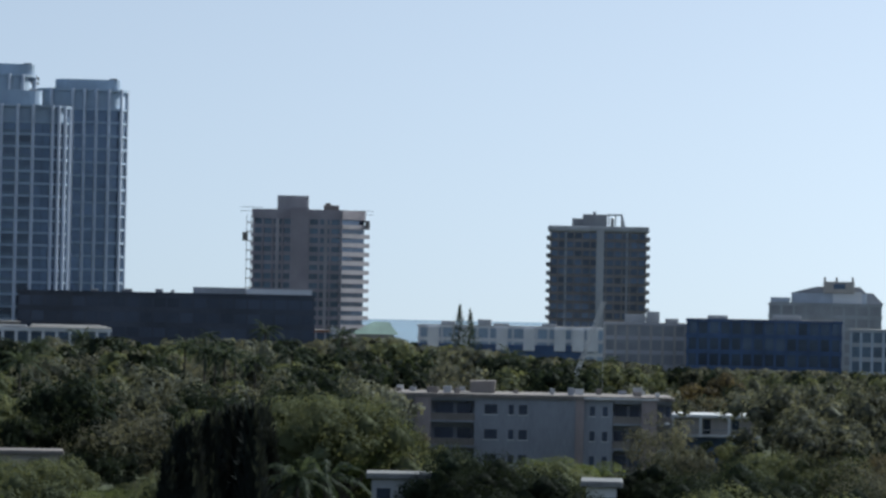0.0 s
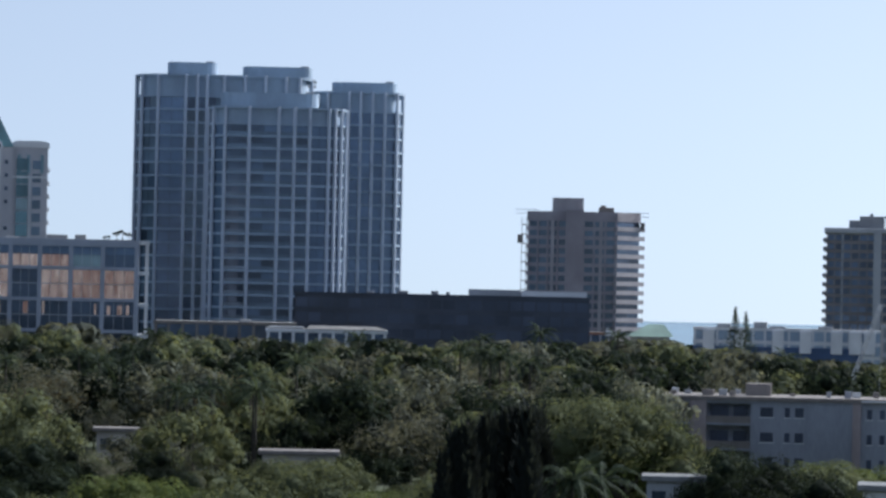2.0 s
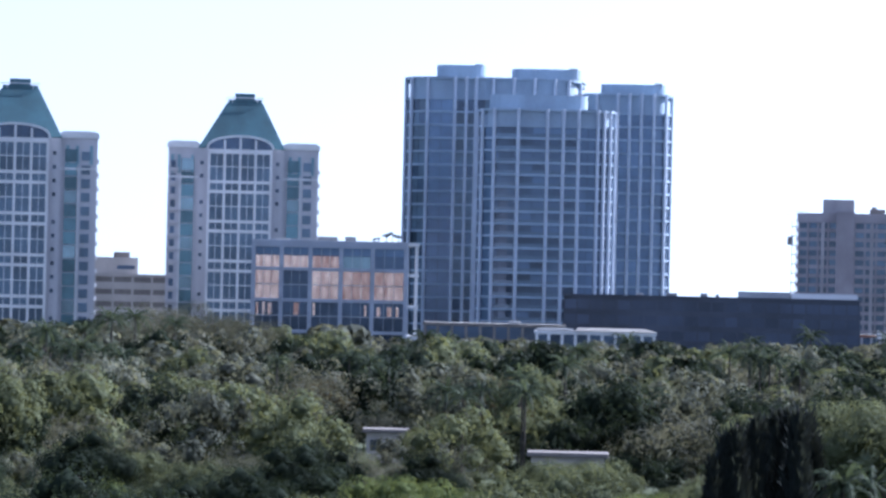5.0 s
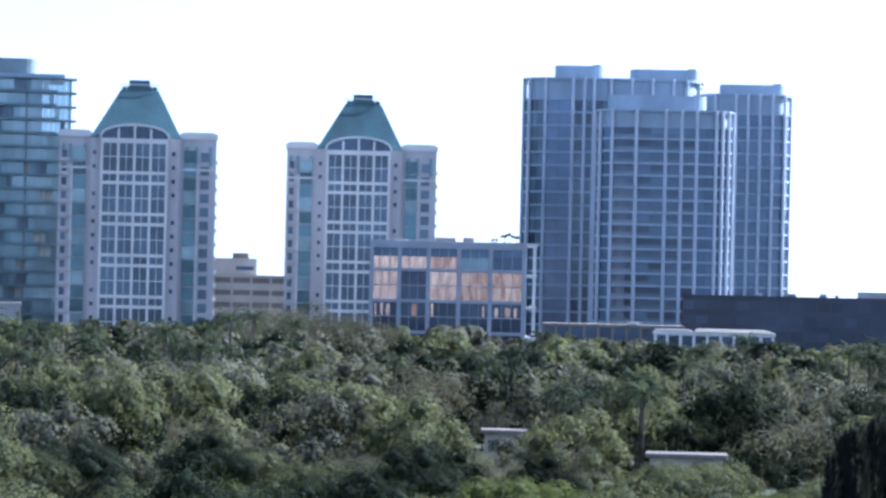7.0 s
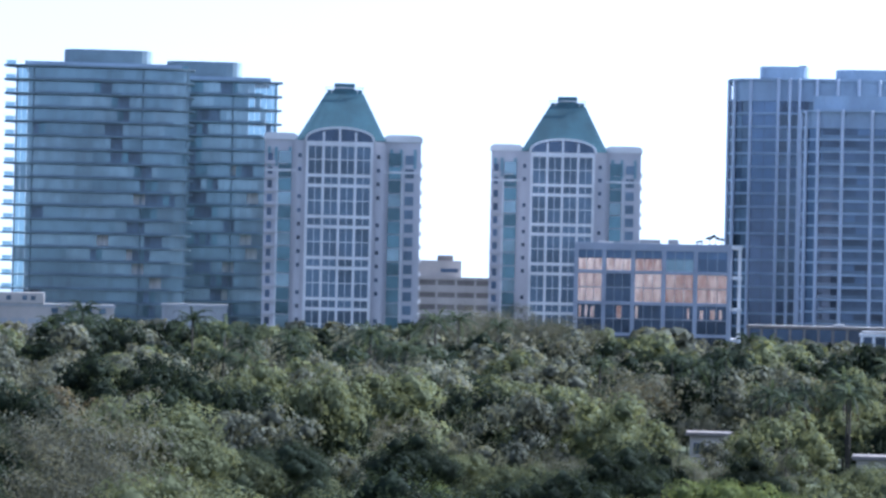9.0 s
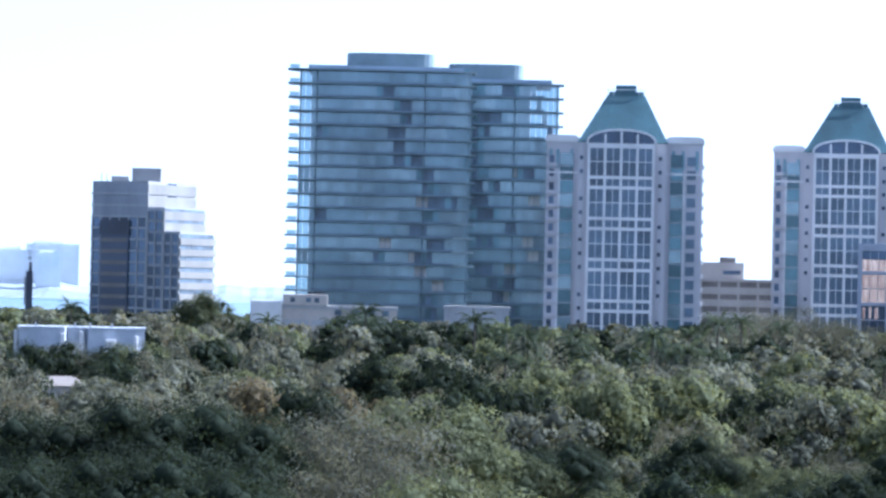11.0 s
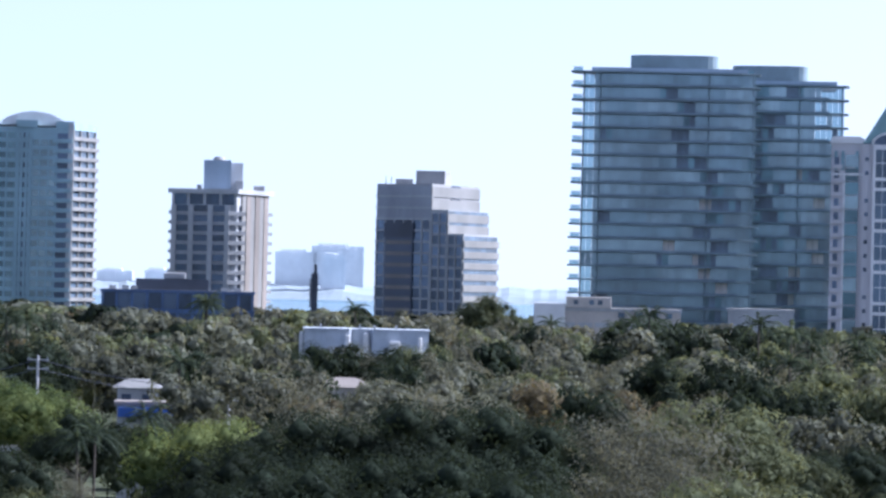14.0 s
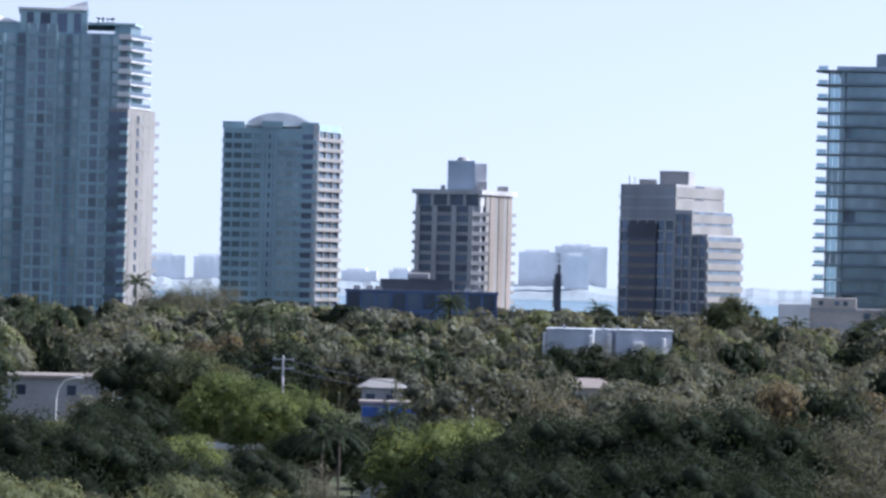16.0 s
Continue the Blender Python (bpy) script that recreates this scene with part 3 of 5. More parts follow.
# ---- white framed glass office ----
def framed_office():
    e = thing("framed_office", -11.548, 700, "white framed office block with warm reflections painted on its glass", "office building")
    box(e, "core", M_GLASSD, -16.2, 16.2, 0.8, 26, 0, 33)
    xs = [-16.6, -10.6, -4.4, 2.2, 9.0, 16.2]
    for x in xs:
        box(e, "frame_post", M_FRAME, x - 0.45, x + 0.45, -0.5, 0.8, 0, 33.6, bevel=0.05)
    for z in (33.2, 28.2, 21.5, 14.8, 8.0, 1.5):
        box(e, "frame_beam", M_FRAME, -17.0, 16.6, -0.4, 0.8, z, z + (1.6 if z > 33 else 0.7), bevel=0.05)
    rng = random.Random(4)
    for r, (z0, z1, cut) in enumerate(((28.9, 33.2, 0), (22.2, 28.2, 1), (15.5, 21.5, 1), (8.7, 14.8, 1), (2.2, 8.0, 1))):
        for c in range(5):
            a, b = xs[c] + 0.45, xs[c + 1] - 0.45
            warm = (r == 0 and c < 3) or (r == 1 and c != 1)
            mat = M_PEACH if warm else (M_TEAL if r == 0 and c == 3 else M_GLASSD)
            if r == 0:
                box(e, "window_pane", M_GLASS, a, b, 0.3, 0.45, 31.6, 33.2)
                box(e, "window_pane", mat if c < 4 else M_GLASSD, a, b, 0.3, 0.45, 28.9, 31.4)
            else:
                mid = (z0 + z1) / 2
                box(e, "window_pane", mat, a, b, 0.3, 0.45, z0, mid - 0.1)
                box(e, "window_pane", mat, a, b, 0.3, 0.45, mid + 0.1, z1)
                # thin strips in front of the panes imitate broken warm reflections
                if r == 2:
                    for q, wide in (((0.05, 0.1), (0.3, 0.12), (0.55, 0.16)), ((0.45, 0.2),), ((0.05, 0.08),), ((0.8, 0.08),), ((0.1, 0.12), (0.45, 0.16), (0.75, 0.1)))[c]:
                        box(e, "curtain", M_PEACH, a + (b - a) * q, a + (b - a) * (q + wide), 0.24, 0.3, mid + 0.2, z1 - rng.uniform(0.1, 0.9))
                box(e, "glazing_bar", M_METAL, a, b, 0.15, 0.5, mid - 0.1, mid + 0.1)
            for k in range(1, 3):
                x = a + (b - a) * k / 3
                box(e, "glazing_bar", M_METAL, x - 0.05, x + 0.05, 0.2, 0.5, z0, z1)
    # open steel balcony frame at the side
    for z in (34.0, 27.4, 20.6, 14.0):
        box(e, "side_slab", M_WHITE, 16.6, 19.0, -0.3, 12, z, z + 0.7)
    for x, y in ((18.6, 0.0), (18.6, 6), (18.6, 11.5)):
        box(e, "side_post", M_WHITE, x - 0.2, x + 0.2, y - 0.2, y + 0.2, 0, 34.0)
    box(e, "roof", M_ROOF, -16.6, 16.6, 0.9, 26, 33.0, 34.4)
    roof_plant(e, ((-3.0, 1.4, 8, 13, 34.4, 35.8), (3.0, 5.4, 8, 12, 34.4, 35.9), (-12, -9, 9, 14, 34.4, 35.2)), M_GREY)
    return e


framed_office()


# ---- dark long block in front of the towers ----
def long_block():
    e = thing("long_block", -4.841, 850, "long dark clad low block with a plain roof edge", "office building")
    box(e, "wall", M_DARKW, -38.5, 38.5, 0, 30, 0, 24.4)
    facade(e, (-38.5, 0), (38.5, 0), 8.0, 23.6, 4, 22, M_SMOKE, M_DARKW, M_DARKW, 1.4, 0.15, 0.4, 0.2)
    box(e, "parapet", M_DARKW, -38.7, 38.7, -0.3, 30.2, 24.4, 25.0)
    box(e, "penthouse", M_CONC, 7.0, 20.5, 6, 24, 25.0, 26.6)
    box(e, "penthouse", M_WHITE, 20.8, 38.0, 5, 22, 25.0, 26.4)
    roof_plant(e, ((-20, -18, 8, 10, 25, 25.6), (-12, -9, 8, 11, 25, 25.8), (-3, -1, 6, 8, 25, 25.9), (1, 2, 6, 8, 25, 25.7)), M_GREY)


long_block()


# ---- towers with balconies and bands ----
def salmon_tower():
    e = thing("apartment_tower", -2.391, 1010, "salmon concrete apartment tower with stacked balconies under repair", "tower")
    o = [(-17.0, 3.0), (-4.6, 0.0), (10.5, 0.0), (17.6, 8.0), (17.6, 28), (-17.0, 28)]
    prism(e, "wall", M_SALMON, o, 0, 51.5)
    facade(e, (-17.0, 3.0), (-4.6, 0.0), 1.0, 49, 17, 4, M_GREYG, M_SALMON, M_SALMON, 1.1, 0.5, 0.6, 0.55)
    facade(e, (0.0, 0.0), (10.5, 0.0), 1.0, 49, 17, 3, M_GREYG, M_SALMON, M_SALMON, 1.1, 0.5, 0.6, 0.55)
    facade(e, (10.5, 0.0), (17.6, 8.0), 1.0, 49, 17, 2, M_GLASSD, M_SALMONL, None, 1.35, 1.3)
    for x, y in ((-9.4, 0.6), (5.6, -0.6)):
        box(e, "pier", M_SALMONL, x - 0.5, x + 0.5, y - 0.5, y + 0.6, 0, 49.2)
    box(e, "lift_shaft", M_SALMON, -5.4, 0.2, -1.4, 6, 0, 52.5)
    box(e, "lift_house", M_SALMONL, -9.6, 0.1, 2.0, 12, 51.5, 56.3, bevel=0.1)
    prism(e, "parapet", M_SALMON, [(-17.4, 2.6), (-4.6, -0.5), (10.7, -0.5), (18.0, 7.8), (18.0, 28.4), (-17.4, 28.4)], 49.2, 52.0)
    roof_plant(e, ((4.8, 9.6, 5, 10, 52, 53.6), (5.4, 7.0, 6, 9, 53.6, 54.3)), M_BROWN)
    for z in (51.2, 52.4):
        box(e, "roof_outrigger", M_METAL, -21.0, -14, 3, 3.3, z, z + 0.15)
        box(e, "roof_outrigger", M_METAL, 14, 20.5, 7, 7.3, z - 0.4, z - 0.25)
    for x in (-19.0, -17.6):
        box(e, "scaffold_post", M_METAL, x - 0.1, x + 0.1, 3.2, 3.4, 0, 50)
    for k in range(17):
        box(e, "scaffold_deck", M_BROWN, -19.1, -17.4, 3.0, 5.0, 1.2 + k * 2.9, 1.5 + k * 2.9)
    box(e, "hoist_cage", M_BROWN, -20.3, -18.6, 2.4, 4.6, 42, 44.6)
    box(e, "hoist_cage", M_BROWN, 17.9, 19.3, 6.4, 8.6, 47, 49)


salmon_tower()


def brown_tower():
    e = thing("apartment_tower", 2.727, 1085, "dark brown concrete slab tower with pale central pier", "tower")
    box(e, "wall", M_BROWN, -16.0, 16.0, 0, 24, 0, 48.8)
    facade(e, (-16.0, 0), (16.0, 0), 1.0, 48.2, 16, 12, M_GLASSD, M_BROWN, M_BROWN, 1.0, 0.25, 0.4, 0.4)
    box(e, "central_pier", M_CONC, -0.6, 1.9, -1.0, 0.2, 0, 49)
    for x in (-10.8, 9.6):
        box(e, "side_pier", M_GREY, x - 0.35, x + 0.35, -0.8, 0.2, 0, 49)
    for k in range(16):
        z = 1.6 + k * 2.95
        for s in (-1, 1):
            x0, x1 = (-17.3, -15.9) if s < 0 else (15.9, 17.3)
            box(e, "balcony", M_GREY, x0, x1, 1, 22, z, z + 1.35, bevel=0.2)
    box(e, "roof_band", M_CONC, -16.9, 16.9, -0.9, 25, 48.6, 50.5, bevel=0.4)
    roof_plant(e, ((-8.9, -5.4, 6, 12, 50.5, 53.2), (-5.4, 2.8, 5, 14, 50.5, 54.6), (-2.0, -1.0, 8, 9, 54.6, 55.6)), M_GREY)
    for x in (3.4, 5.6, 7.6):
        box(e, "roof_frame_post", M_CONC, x - 0.2, x + 0.2, 6, 6.6, 50.5, 54.6)
    box(e, "roof_frame_beam", M_CONC, 2.8, 8.0, 6, 6.6, 54.2, 54.8)
    prism(e, "roof_brace", M_CONC, [(7.4, 6), (9.0, 6), (9.0, 6.6), (7.4, 6.6)], 50.5, 54.6, "", [(7.4, 6), (7.9, 6), (7.9, 6.6), (7.4, 6.6)])
    box(e, "roof_tank", M_METAL, 4.0, 5.2, 7, 9, 50.5, 53.6, bevel=0.3)


brown_tower()


def stepped_office():
    e = thing("stepped_office", -25.486, 950, "stepped office block with dark glass and white banded side", "office building")
    tiers = ((52.6, 1.1, 0.0, 15.1, 22.0), (45.0, 5.9, -3.0, 17.9, 15.9), (38.0, 10.6, -5.9, 20.7, 10.0))
    for i, (z1, cx, cy, rx, ry) in enumerate(tiers):
        lx, ly = -15.1, 10.0
        o = [(lx, ly), (cx, cy), (rx, ry), (rx - 16, ry + 10), (lx, ly + 24)] if i == 0 else [(-1.5 if i == 1 else 3.0, 1.6 if i == 1 else -1.2), (cx, cy), (rx, ry), (rx - 8, ry + 5)]
        prism(e, "tier", M_GREY if i == 0 else M_CONC, o, 0, z1)
    fr, z0 = Vector((-15.1, 10.0)), 2.0
    # front, top floors plain bands, below it a deep bay of dark glass
    facade(e, (-15.1, 10.0), (1.1, 0.0), 42.0, 52.0, 3, 3, M_APT, M_CONC, None, 0.55, 0.3, 0.3)
    facade(e, (-15.1, 10.0), (1.1, 0.0), 2.0, 42.0, 12, 6, M_GLASSD, M_GREY, M_GREY, 0.6, 0.25, 0.5, 0.3, dark=M_DARKW, dark_bays=(1, 2, 3))
    u = Vector((16.2, -10.0)).normalized()
    on_edge(e, "dark_bay", M_SMOKE, (-15.1, 10.0), u, 8.2, 0.55, 20.6, 9.6, 0.5, 41.0)
    on_edge(e, "bay_head", M_DARKW, (-15.1, 10.0), u, 8.2, 0.75, 39.0, 10.2, 0.3, 4.2)
    for k in range(11):
        on_edge(e, "bay_band", M_BROWN, (-15.1, 10.0), u, 8.2, 0.66, 2.4 + k * 3.3, 8.6, 0.12, 1.1)
    facade(e, (1.1, 0.0), (5.9, -3.0), 2.0, 44.0, 13, 2, M_GLASSD, M_GREY, M_GREY, 0.7, 0.3, 0.5, 0.35)
    facade(e, (5.9, -3.0), (10.6, -5.9), 2.0, 37.5, 11, 2, M_GLASSD, M_GREY, M_GREY, 0.7, 0.3, 0.5, 0.35)
    # sunlit side, its white render darkened so that the sun doesn't burn it out
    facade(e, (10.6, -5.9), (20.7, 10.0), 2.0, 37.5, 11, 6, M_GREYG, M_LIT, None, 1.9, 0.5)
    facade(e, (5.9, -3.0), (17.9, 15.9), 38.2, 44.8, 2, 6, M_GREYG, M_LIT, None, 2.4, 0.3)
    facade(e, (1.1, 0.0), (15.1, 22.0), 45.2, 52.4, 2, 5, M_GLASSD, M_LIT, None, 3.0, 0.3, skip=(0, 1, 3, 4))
    roof_plant(e, ((-3.7, 4.8, 10, 17, 52.6, 56.8), (-9.7, -4.5, 9, 14, 52.6, 54.2)), M_GREY)
    prism(e, "roof_screen", M_CONC, [(4.8, 10), (6.6, 12), (6.6, 16), (4.8, 16)], 52.6, 56.6)
    antenna(e, -12.6, 10, 52.6, 2.4)
    antenna(e, -11.0, 10, 52.6, 2.2)


stepped_office()


def striped_tower():
    e = thing("apartment_tower", -29.114, 980, "pale apartment tower with brown striped side and overhanging roof", "tower")
    prism(e, "wall", M_CONC, [(-14.9, 4.0), (4.6, 0.0), (14.3, 17.0), (-5.0, 24)], 0, 49.0)
    facade(e, (-14.9, 4.0), (2.6, 0.42), 1.0, 45.5, 15, 3, M_GLASSD, M_GREY, M_CONC, 1.0, 0.2, 1.5, 1.0)
    facade(e, (2.6, 0.42), (6.2, 1.6), 1.0, 45.5, 15, 1, M_GLASSD, M_CONC, None, 1.2, 1.0)
    a, b = Vector((5.8, 2.0)), Vector((14.3, 17.0))
    u = (b - a).normalized()
    for i in range(6):
        on_edge(e, "side_pier", M_BROWN if i % 2 else M_LIT, a, u, 1.4 + i * 2.75, 0.35 + 0.15 * (i % 2), 24.5, 2.3 if i % 2 == 0 else 2.7, 0.5, 49)
    for k in range(15):
        z = 1.5 + k * 2.95
        on_edge(e, "balcony", M_WHITE, b, Vector((-0.3, 0.954)), 3.0, 1.4, z + 0.5, 6.0, 1.4, 1.0)
        on_edge(e, "balcony", M_CONC, Vector((-14.9, 14.0)), Vector((0, -1)), 5.0, 1.0, z + 0.5, 6.0, 1.0, 1.0)
    facade(e, (-14.9, 4.0), (4.6, 0.0), 45.6, 49.0, 1, 4, M_GLASSD, None, M_CONC, 0.3, 0.2, 0.8, 0.3)
    prism(e, "roof_slab", M_CONC, [(-16.2, 3.0), (5.0, -1.4), (16.0, 17.5), (-5.0, 26)], 49.0, 50.4)
    box(e, "lift_house", M_BGREYL, -5.6, 2.6, 6, 14, 50.4, 59.3)
    box(e, "lift_house", M_WHITE, 2.6, 6.2, 7, 14, 50.4, 58.6)
    bm = bmesh.new()
    bmesh.ops.create_cone(bm, cap_ends=True, segments=16, radius1=2.2, radius2=1.4, depth=1.2)
    ob = part("roof_tank", bm, M_GREY, e)
    ob.location = (-1.0, 9, 59.8)
    roof_plant(e, ((4.0, 6.4, 5, 7, 50.4, 53.2), (9.6, 13.0, 12, 15, 50.4, 52.0), (-7.6, -6.2, 7, 9, 50.4, 51.8)), M_GREY)


striped_tower()


def vaulted_tower():
    e = thing("apartment_tower", -32.37, 960, "tall pale blue apartment tower with vaulted roof and side balconies", "tower")
    prism(e, "wall", M_TEALW, [(-17.3, 3.0), (9.6, 0.0), (17.2, 14.0), (10, 28), (-17.3, 28)], 0, 66.5)
    facade(e, (-17.3, 3.0), (-5.6, 1.7), 1.0, 65.0, 22, 4, M_TEAL, M_TEALW, M_TEALW, 1.2, 0.3, 0.5, 0.35)
    facade(e, (-5.6, 1.7), (-1.4, 1.23), 1.0, 65.0, 22, 3, M_GLASSD, M_TEALW, M_TEALW, 1.3, 0.4, 0.8, 0.8)
    facade(e, (-1.4, 1.23), (6.0, 0.4), 1.0, 63.0, 21, 3, M_TEAL, M_TEALW, M_TEALW, 1.2, 0.3, 0.4, 0.35)
    facade(e, (6.0, 0.4), (9.4, 0.02), 1.0, 65.0, 22, 1, M_GLASSD, M_TEALW, None, 1.2, 1.2)
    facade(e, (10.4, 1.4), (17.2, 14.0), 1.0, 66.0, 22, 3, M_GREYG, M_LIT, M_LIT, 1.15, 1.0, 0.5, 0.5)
    box(e, "corner_pier", M_CONC, 9.2, 10.8, -0.8, 2.0, 0, 68.0)
    for x0, x1, z1 in ((-17.6, -11.2, 68.4), (-6.0, 0.2, 68.6), (5.6, 10.8, 68.5)):
        box(e, "parapet", M_TEALW, x0, x1, 0.6 + (3.0 if x0 < -10 else 0), 20, 66.5, z1)
    prism(e, "parapet", M_TEALW, [(11.0, 1.5), (17.6, 14.0), (12, 24), (11.0, 22)], 66.0, 68.0)
    bm = bmesh.new()
    n = 18
    arc = [(-11.0 + 20.0 * i / n, 67.4 + 4.0 * math.sin(math.pi * i / n) ** 0.6) for i in range(n + 1)]
    lo = [bm.verts.new((x, 5, z)) for x, z in arc]
    hi = [bm.verts.new((x, 22, z)) for x, z in arc]
    bm.faces.new(lo)
    bm.faces.new(hi[::-1])
    for i in range(n):
        bm.faces.new((lo[i], hi[i], hi[i + 1], lo[i + 1]))
    bm.faces.new((lo[n], hi[n], hi[0], lo[0]))
    bmesh.ops.recalc_face_normals(bm, faces=bm.faces)
    part("vault_roof", bm, M_WHITE, e, "pale ribbed vaulted roof")
    for i in range(1, n):
        x, z = arc[i]
        box(e, "vault_rib", M_WHITE, x - 0.12, x + 0.12, 4.8, 5.0, 67.0, z)
    for k in range(22):
        on_edge(e, "balcony", M_WHITE, Vector((17.2, 14.0)), Vector((-0.45, 0.893)), 4.0, 1.3, 2.0 + k * 2.9, 6.0, 1.3, 1.0)


vaulted_tower()


def tall_corner_tower():
    e = thing("corner_tower", -36.016, 810, "tall teal glass tower with white balconies and penthouse", "tower")
    prism(e, "wall", M_BGREY, [(-40, 6), (-18.7, 2.0), (13.4, 0.0), (17.0, 9), (17.0, 30), (-40, 30)], 0, 82)
    segs = ((-40, -24, 5), (-24, -17.4, 3), (-17.4, -12, 2), (-12, -4.6, 3), (-4.6, 1.2, 3), (1.2, 8.6, 3), (8.6, 13.2, 2))
    for i, (x0, x1, nb) in enumerate(segs):
        y = 1.6 if i % 2 else 0.6
        ya = 2.0 + (x0 + 18.7) * -0.0623
        yb = 2.0 + (x1 + 18.7) * -0.0623
        top = 81.5 if i not in (3,) else 84
        facade(e, (x0, ya - (0.8 if i % 2 else 0.1)), (x1, yb - (0.8 if i % 2 else 0.1)), 1.0, top, 26, nb, M_TEALM if i % 2 else M_TEAL, M_TEALW if i % 2 else M_BGREY, M_TEALW if i % 2 else M_BGREY, 0.8 if i % 2 else 0.55, 0.3, 0.45, 0.4 + 0.3 * (i % 2),
               dark=M_GREYG, dark_bays=(1,))
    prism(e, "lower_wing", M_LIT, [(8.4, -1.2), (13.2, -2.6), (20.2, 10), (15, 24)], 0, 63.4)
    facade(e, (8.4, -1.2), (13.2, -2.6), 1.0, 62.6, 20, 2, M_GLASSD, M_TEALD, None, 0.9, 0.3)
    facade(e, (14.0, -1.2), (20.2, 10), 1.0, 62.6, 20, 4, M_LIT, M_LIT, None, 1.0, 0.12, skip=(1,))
    u = Vector((6.2, 11.2)).normalized()
    for k in range(20):
        on_edge(e, "window_pane", M_GLASSD, (14.0, -1.2), u, 3.6, 0.25, 2.4 + k * 3.08, 1.0, 0.2, 1.9)
        on_edge(e, "balcony", M_CONC, Vector((20.2, 10.0)), Vector((-0.4, 0.917)), 3.0, 1.5, 2.0 + k * 3.08, 5.0, 1.2, 1.0)
        on_edge(e, "balcony", M_TEALW, (8.4, -1.2), Vector((4.8, -1.4)).normalized(), 4.2, 0.9, 2.0 + k * 3.08, 2.0, 0.9, 1.0)
    for k in range(7):
        z = 63.8 + k * 2.85
        prism(e, "balcony_slab", M_WHITE, [(10.4, -1.2), (13.6, -2.2), (19.0, 7.0), (16, 12)], z - 0.25, z)
        on_edge(e, "balcony_rail", M_WHITE, Vector((10.4, -1.2)), Vector((3.2, -1.0)).normalized(), 1.7, 0.0, z + 0.5, 3.3, 0.1, 1.0)
        on_edge(e, "balcony_rail", M_RAIL, Vector((13.6, -2.2)), Vector((5.4, 9.2)).normalized(), 5.3, 0.0, z + 0.5, 10.4, 0.1, 1.0)
    prism(e, "upper_bay", M_TEALD, [(9.5, 0.4), (13.4, -0.2), (16.0, 7.5), (14, 20)], 62, 84.0)
    prism(e, "roof_slab", M_TEALW, [(2.8, 0.2), (14.4, -1.0), (16.4, 7), (14, 20), (2.8, 20)], 84.0, 84.6)
    box(e, "penthouse", M_TEALW, -13.9, 2.7, 3.0, 20, 81, 87.6, bevel=0.2)
    box(e, "penthouse_cornice", M_WHITE, -14.4, 3.0, 2.5, 20.4, 87.6, 88.1)
    facade(e, (-13.9, 3.0), (2.7, 3.0), 82, 87, 1, 4, M_GLASSD, None, M_TEALW, 0.3, 0.2, 1.6, 0.3)
    prism(e, "corner_fin", M_WHITE, [(-4, 3.4), (2.6, 3.4), (2.6, 5), (-4, 5)], 88.1, 90.0, "", [(2.0, 3.4), (2.6, 3.4), (2.6, 5), (2.0, 5)])
    box(e, "parapet", M_TEALW, -40, -13.9, 4.5, 20, 81, 84.4)
    prism(e, "sloped_roof", M_WHITE, [(-30, 4), (-13.9, 4), (-13.9, 20), (-30, 20)], 84.4, 86.5, "", [(-24, 8), (-20, 8), (-20, 14), (-24, 14)])


tall_corner_tower()


# ---- low buildings along the tree line ----
def low_block(name, az, dist, x0, x1, top, depth, wall, glass, floors, bays, label, base=1.0, band=None, plant=(), pier=None, band_h=1.0, yaw=0.0):
    e = thing(name, az, dist, label, "building", yaw=yaw)
    box(e, "wall", wall, x0, x1, 0, depth, 0, top - 0.5)
    facade(e, (x0, 0), (x1, 0), base, top - 0.6, floors, bays, glass, band or wall, pier or wall, band_h, 0.2, 0.6, 0.28)
    box(e, "parapet", band or wall, x0 - 0.25, x1 + 0.25, -0.3, depth + 0.2, top - 0.5, top + 0.1)
    box(e, "roof", M_ROOF, x0 + 0.2, x1 - 0.2, 0.2, depth, top + 0.1, top + 0.16)
    roof_plant(e, plant)
    return e


low_block("blue_office", 5.659, 800, -18.9, 18.9, 21.0, 24, M_BLUEW, M_GLASSD, 5, 14, "dark blue clad office block behind trees", 1.0, None, ((-14, -9, 6, 12, 21.1, 22.0), (2, 9, 8, 14, 21.1, 22.2)))
low_block("apartment_house", 7.7, 795, -7.6, 14, 19.2, 20, M_WHITEB, M_GREYG, 5, 8, "pale blue apartment block with window columns", 1.0, M_CONC)
e = low_block("stepped_building", 6.714, 900, -15.4, 15.4, 25.6, 26, M_CONC, M_GREY, 7, 9, "pale stepped building with roof terraces", 1.0, None, ((-14, -10, 4, 9, 25.7, 26.4),))
box(e, "upper_storey", M_WHITEB, -9.3, 11.4, 3, 22, 25.7, 28.6, bevel=0.1)
box(e, "white_panel", M_WHITE, 2.0, 10.0, 2.6, 3.0, 25.8, 29.0)
box(e, "side_terrace", M_WHITEB, -15.0, -9.6, 1.0, 8, 25.8, 27.2, bevel=0.1)
prism(e, "sloped_roof", M_GREY, [(-9.3, 3), (11.4, 3), (11.4, 22), (-9.3, 22)], 28.6, 30.4, "", [(-2.5, 4), (9.5, 4), (9.5, 20), (-2.5, 20)])
box(e, "tower_room", M_BEIGE, -0.6, 7.9, 2, 12, 28.6, 31.8, bevel=0.1)
for x in (-0.2, 3.0, 7.4):
    box(e, "finial", M_BEIGE, x - 0.3, x + 0.3, 2.2, 2.8, 31.8, 33.0)
box(e, "tower_window", M_GLASSD, 2.2, 5.4, 1.85, 2.1, 29.8, 31.2)
